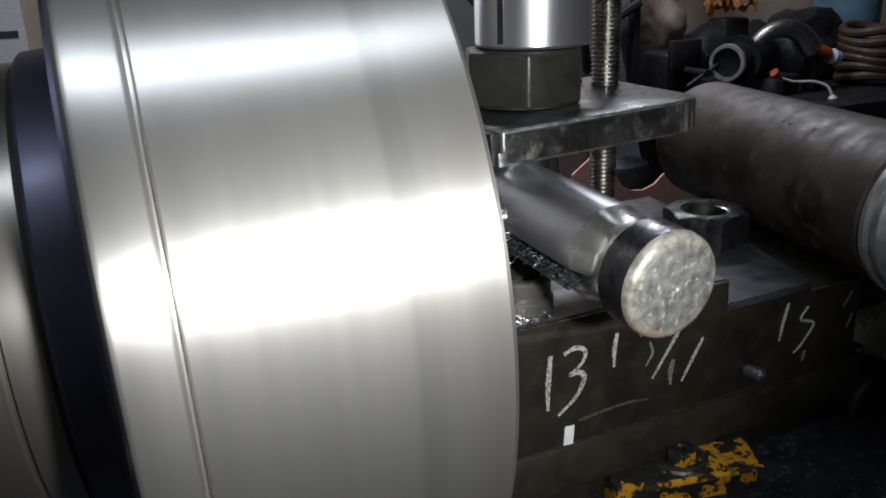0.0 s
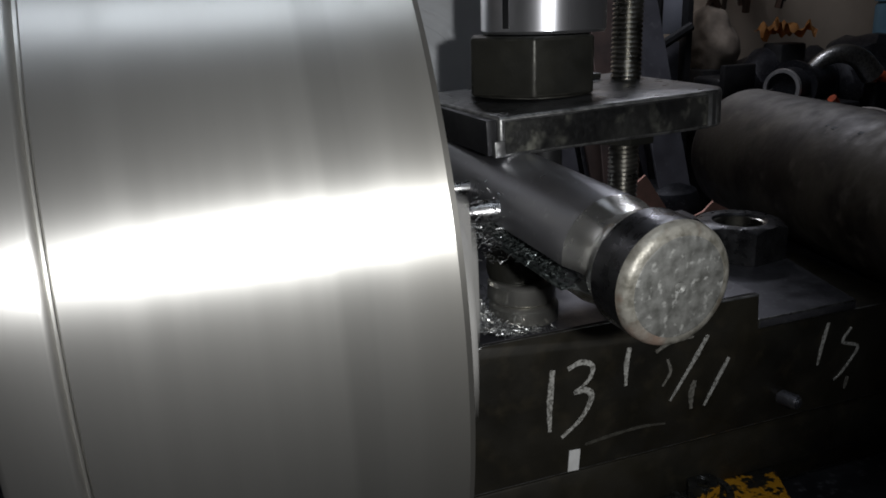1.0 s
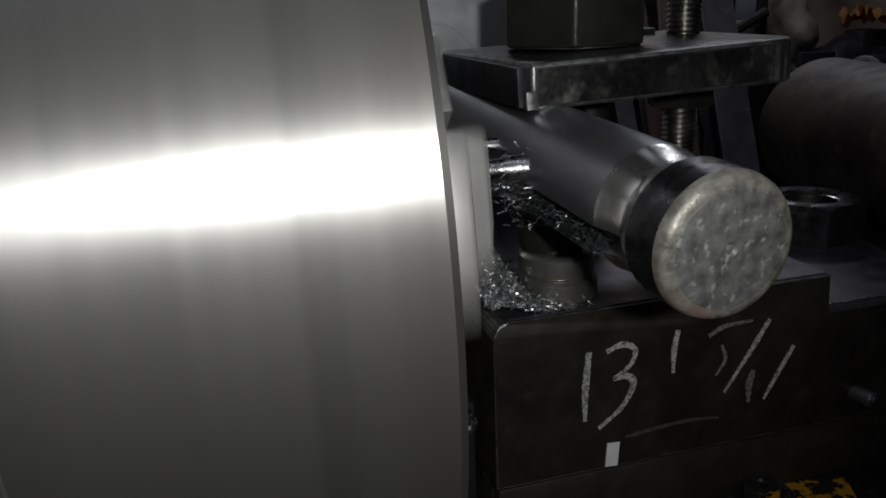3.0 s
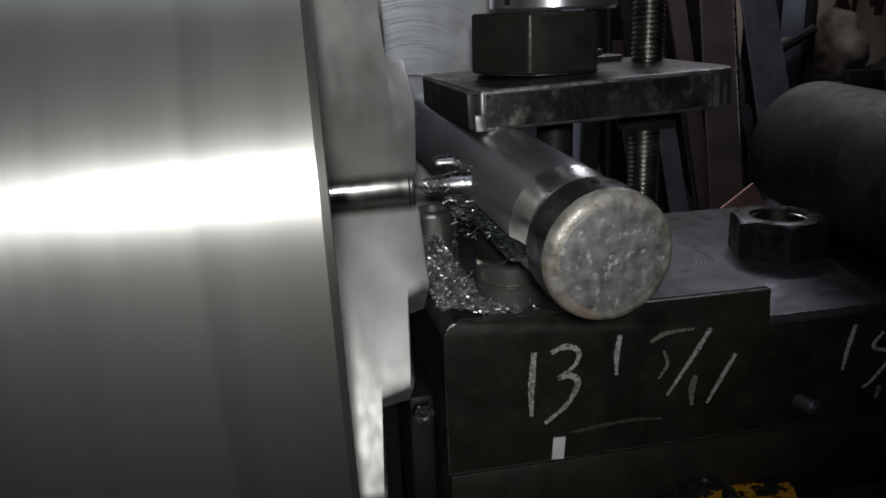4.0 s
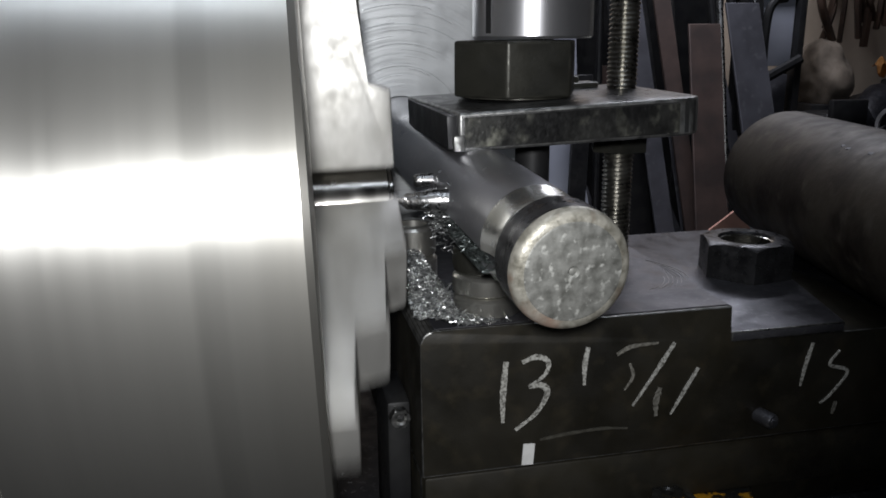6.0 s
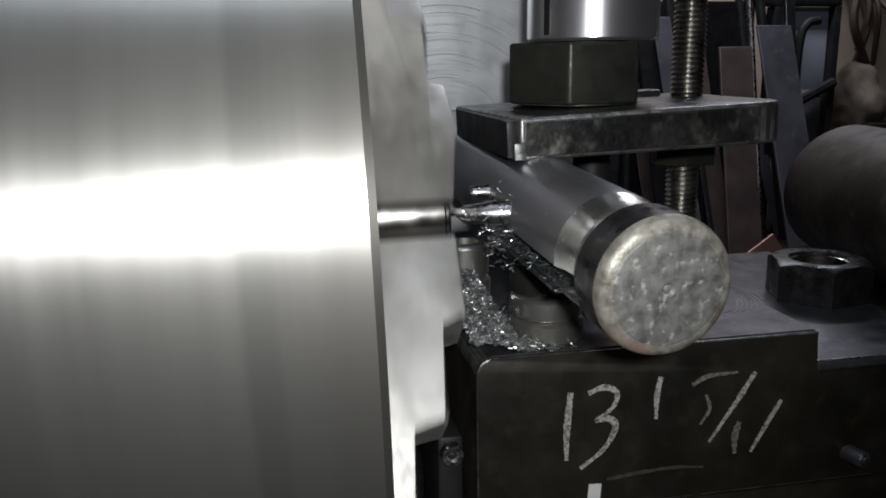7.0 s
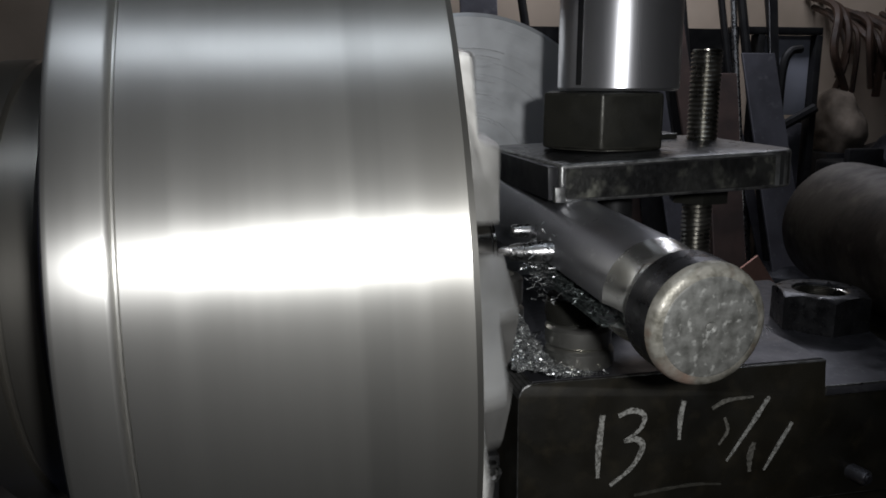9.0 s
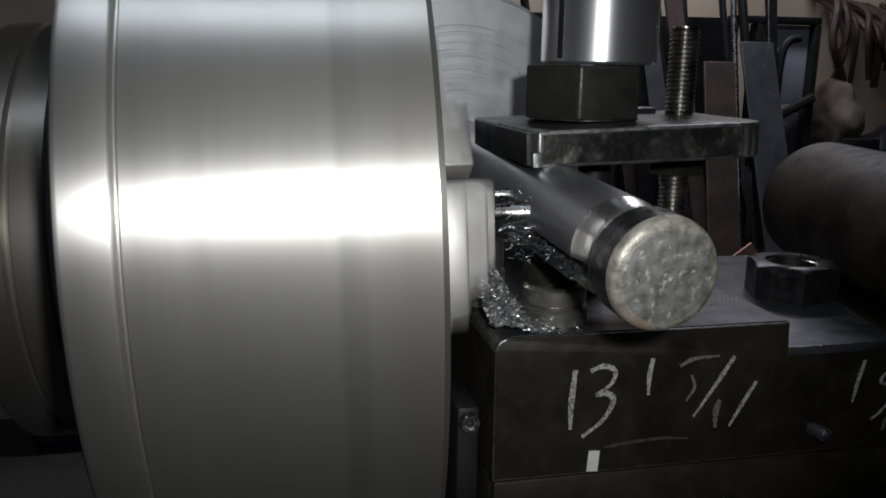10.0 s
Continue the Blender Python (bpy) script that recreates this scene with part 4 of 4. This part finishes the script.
    for k, (x, y, z, sc) in enumerate(((2.12, 2.1, 0, 0.15), (2.38, 2.15, 0, 0.14), (2.62, 2.10, 0, 0.18), (2.98, 1.75, 0, 0.15))):
        bm = bmesh.new()
        bmesh.ops.create_icosphere(bm, subdivisions=3, radius=sc)
        for v in bm.verts:
            v.co *= 1 + 0.35 * noise.noise(v.co * 9 + Vector((k * 7, 0, 0)))
            v.co.z = max(v.co.z, -sc * 0.6)
        cap("scrap_casting", pose(x, y, -0.256 + sc * 0.6), "lumpy grimy machine casting on the bench", "machine part", bm, CASTING, "castings on the bench")


bench()


def wall_clutter():
    cb = thing("conduit_clip", pose(1.83, 2.36, 0.02), "dark bolt-headed hook on the wall", "hook")
    part("stem", tube([(0, 0.05, 0), (0, -0.08, 0.0), (0.0, -0.10, 0.03)], 0.012, 8), BLACK, cb)
    part("head", revolve([(0, 0), (0, 0.03), (0.03, 0.026), (0.03, 0)], 16, "Z"), BLACK, cb, m=pose(0, -0.10, 0.03))
    bm = bmesh.new()
    bmesh.ops.create_icosphere(bm, subdivisions=4, radius=0.13)
    for v in bm.verts:
        v.co.x *= 0.7
        v.co *= 1 + 0.3 * noise.noise(v.co * 8) + 0.1 * noise.noise(v.co * 25)
    cap("dusty_sack", pose(1.95, 2.22, 0.02), "dusty crumpled brown sack behind the stock", "sack", bm, SACK)
    cap("sack_stand", pose(1.95, 2.22, 0.02), "dark crate under the sack", "crate", box(-0.10, 0.10, -0.10, 0.14, -1.07, -0.10, 0.004), BLACK)
    bt = thing("hide_bundle", pose(2.08, 2.2, 0.30), "bundle of dark brown leather straps on the wall", "strap bundle")
    rng = random.Random(8)
    for k in range(15):
        x = -0.17 + 0.027 * k + rng.uniform(-0.01, 0.01)
        h, d = rng.uniform(-0.03, 0.05), rng.uniform(-0.02, 0.03)
        part("strap", tube(smooth_line([(x, 0.19, 0.15 + h), (x + rng.uniform(-0.01, 0.03), 0.05 + d, 0.09 + h), (x + rng.uniform(-0.02, 0.03), d, rng.uniform(-0.03, 0.03)), (x + rng.uniform(-0.02, 0.07), 0.03 + d, -0.13 + rng.uniform(-0.05, 0.06))], 5), rng.uniform(0.009, 0.019), 6), RUBBER, bt)
    am = thing("amber_cloth", pose(2.08, 1.98, 0.03), "crumpled amber cloth on the stock", "cloth")
    bm = bmesh.new()
    n = 16
    g = [[bm.verts.new((0.011 * i, 0.010 * j, 0.075 * noise.noise((i * 0.33, j * 0.33, 3)) + 0.03)) for j in range(n)] for i in range(n)]
    for i in range(n - 1):
        for j in range(n - 1):
            bm.faces.new((g[i][j], g[i + 1][j], g[i + 1][j + 1], g[i][j + 1]))
    bmesh.ops.solidify(bm, geom=list(bm.faces), thickness=0.004)
    part("folds", bm, AMBER, am)
    cap("cloth_stand", pose(2.08, 1.98, 0.0), "dark post under the cloth", "post", box(0.02, 0.14, 0.02, 0.12, -1.05, 0.01, 0.01), BLACK)
    po = thing("notice_sheet", pose(-0.605, 2.392, -0.03), "pale printed notice sheet on the wall", "notice")
    part("sheet", box(0.0, 0.30, 0.0, 0.004, 0.0, 0.5), PAPER, po)
    for x, z, w, h, mt in ((0.03, 0.30, 0.22, 0.05, INK), (0.05, 0.20, 0.12, 0.03, INK_DARK), (0.20, 0.11, 0.08, 0.02, INK_DARK), (0.05, 0.06, 0.10, 0.02, INK_DARK)):
        part("print_bar", box(x, x + w, -0.002, 0.0, z, z + h), mt, po)
    cab = thing("steel_locker", pose(-0.9, 2.1, -1.05), "dark navy steel locker against the wall", "locker")
    part("carcass", box(0.0, 1.0, 0.0, 0.28, 0.0, 1.0, 0.006), NAVY, cab)
    for x in (0.01, 0.505):
        part("door", box(x, x + 0.485, -0.018, -0.002, 0.04, 0.97, 0.004), NAVY, cab)
    crate = cap("scrap_crate", pose(1.25, 1.55, -1.05), "dark crate under the copper sheet", "crate", box(0.0, 0.7, 0.0, 0.55, 0.0, 0.42, 0.005), BLACK)
    cu = thing("copper_sheet", pose(0.0, 1.70, 0.0), "pink copper sheet with a curved cut leaning among the stock", "copper sheet")
    cut = [(1.49 + 0.115 * math.cos(a), -0.40 + 0.105 * math.sin(a)) for a in (math.radians(d) for d in (200, 225, 250, 275, 300, 325))]
    part("sheet", prism([(1.22, -0.625), (1.78, -0.625), (1.80, -0.552), (1.62, -0.455)] + cut[::-1] + [(1.315, -0.343), (1.213, -0.413)], -0.004, 0.004), COPPER, cu, m=pose(0, 0, 0, 90, 0, 0))
    cap("steel_dome", pose(1.56, 1.93, -0.63), "dark dished steel end cap behind the copper sheet", "end cap", revolve([(0, 0.0), (0, 0.13), (0.12, 0.13), (0.17, 0.11), (0.20, 0.06), (0.21, 0.0)], 40, "Z"), CASTING)
    lamp = thing("strip_lamp", pose(-0.2, -0.75, 2.12), "hanging fluorescent strip lamp", "lamp")
    part("tube", tube([(-0.62, 0, -0.03), (0.62, 0, -0.03)], 0.016, 12), LAMP_GLASS, lamp)
    part("housing", box(-0.65, 0.65, -0.05, 0.05, 0.0, 0.05, 0.006), PANEL, lamp)
    for x in (-0.5, 0.5):
        part("hanger", tube([(x, 0, 0.05), (x, 0, 0.28)], 0.004, 6), BLACK, lamp)
    # unseen lamp body added to go with the fill light at the back
    far = thing("strip_lamp", pose(1.1, 1.75, 1.57), "unseen strip lamp added to brighten the back wall and bar tops", "lamp")
    part("tube", tube([(-0.62, 0, -0.03), (0.62, 0, -0.03)], 0.016, 12), LAMP_GLASS, far)
    part("housing", box(-0.65, 0.65, -0.05, 0.05, 0.0, 0.05, 0.006), PANEL, far)
    for x in (-0.5, 0.5):
        part("hanger", tube([(x, 0, 0.05), (x, 0, 0.83)], 0.004, 6), BLACK, far)


wall_clutter()


# ---- what moves: the chuck and the ring in it ----
def motions():
    drift = [(0.0, 215.0), (2.2, 208.0), (3.3, 203.0), (3.5, 194.0), (3.6, 166.0), (3.7, 152.0), (4.0, 144.0), (4.5, 140.0), (5.2, 137.0), (6.3, 110.0), (6.5, 92.0), (6.7, 66.0), (6.9, 34.0),
             (7.0, 23.0), (7.5, 22.0), (8.0, 20.0), (8.5, 14.0), (9.0, 4.0), (9.5, -10.0), (10.0, -34.0)]
    rows = []
    for k in range(301):
        t = k / 30
        slip = np.interp(t, [a for a, b in drift], [b for a, b in drift])
        rows.append((t, AXIS @ pose(0, 0, 0, 1200.0 * (t - 4.5) + slip - 90.0)))
    walk(CHUCK_OB, rows)
    walk(WORK_OB, rows)


motions()
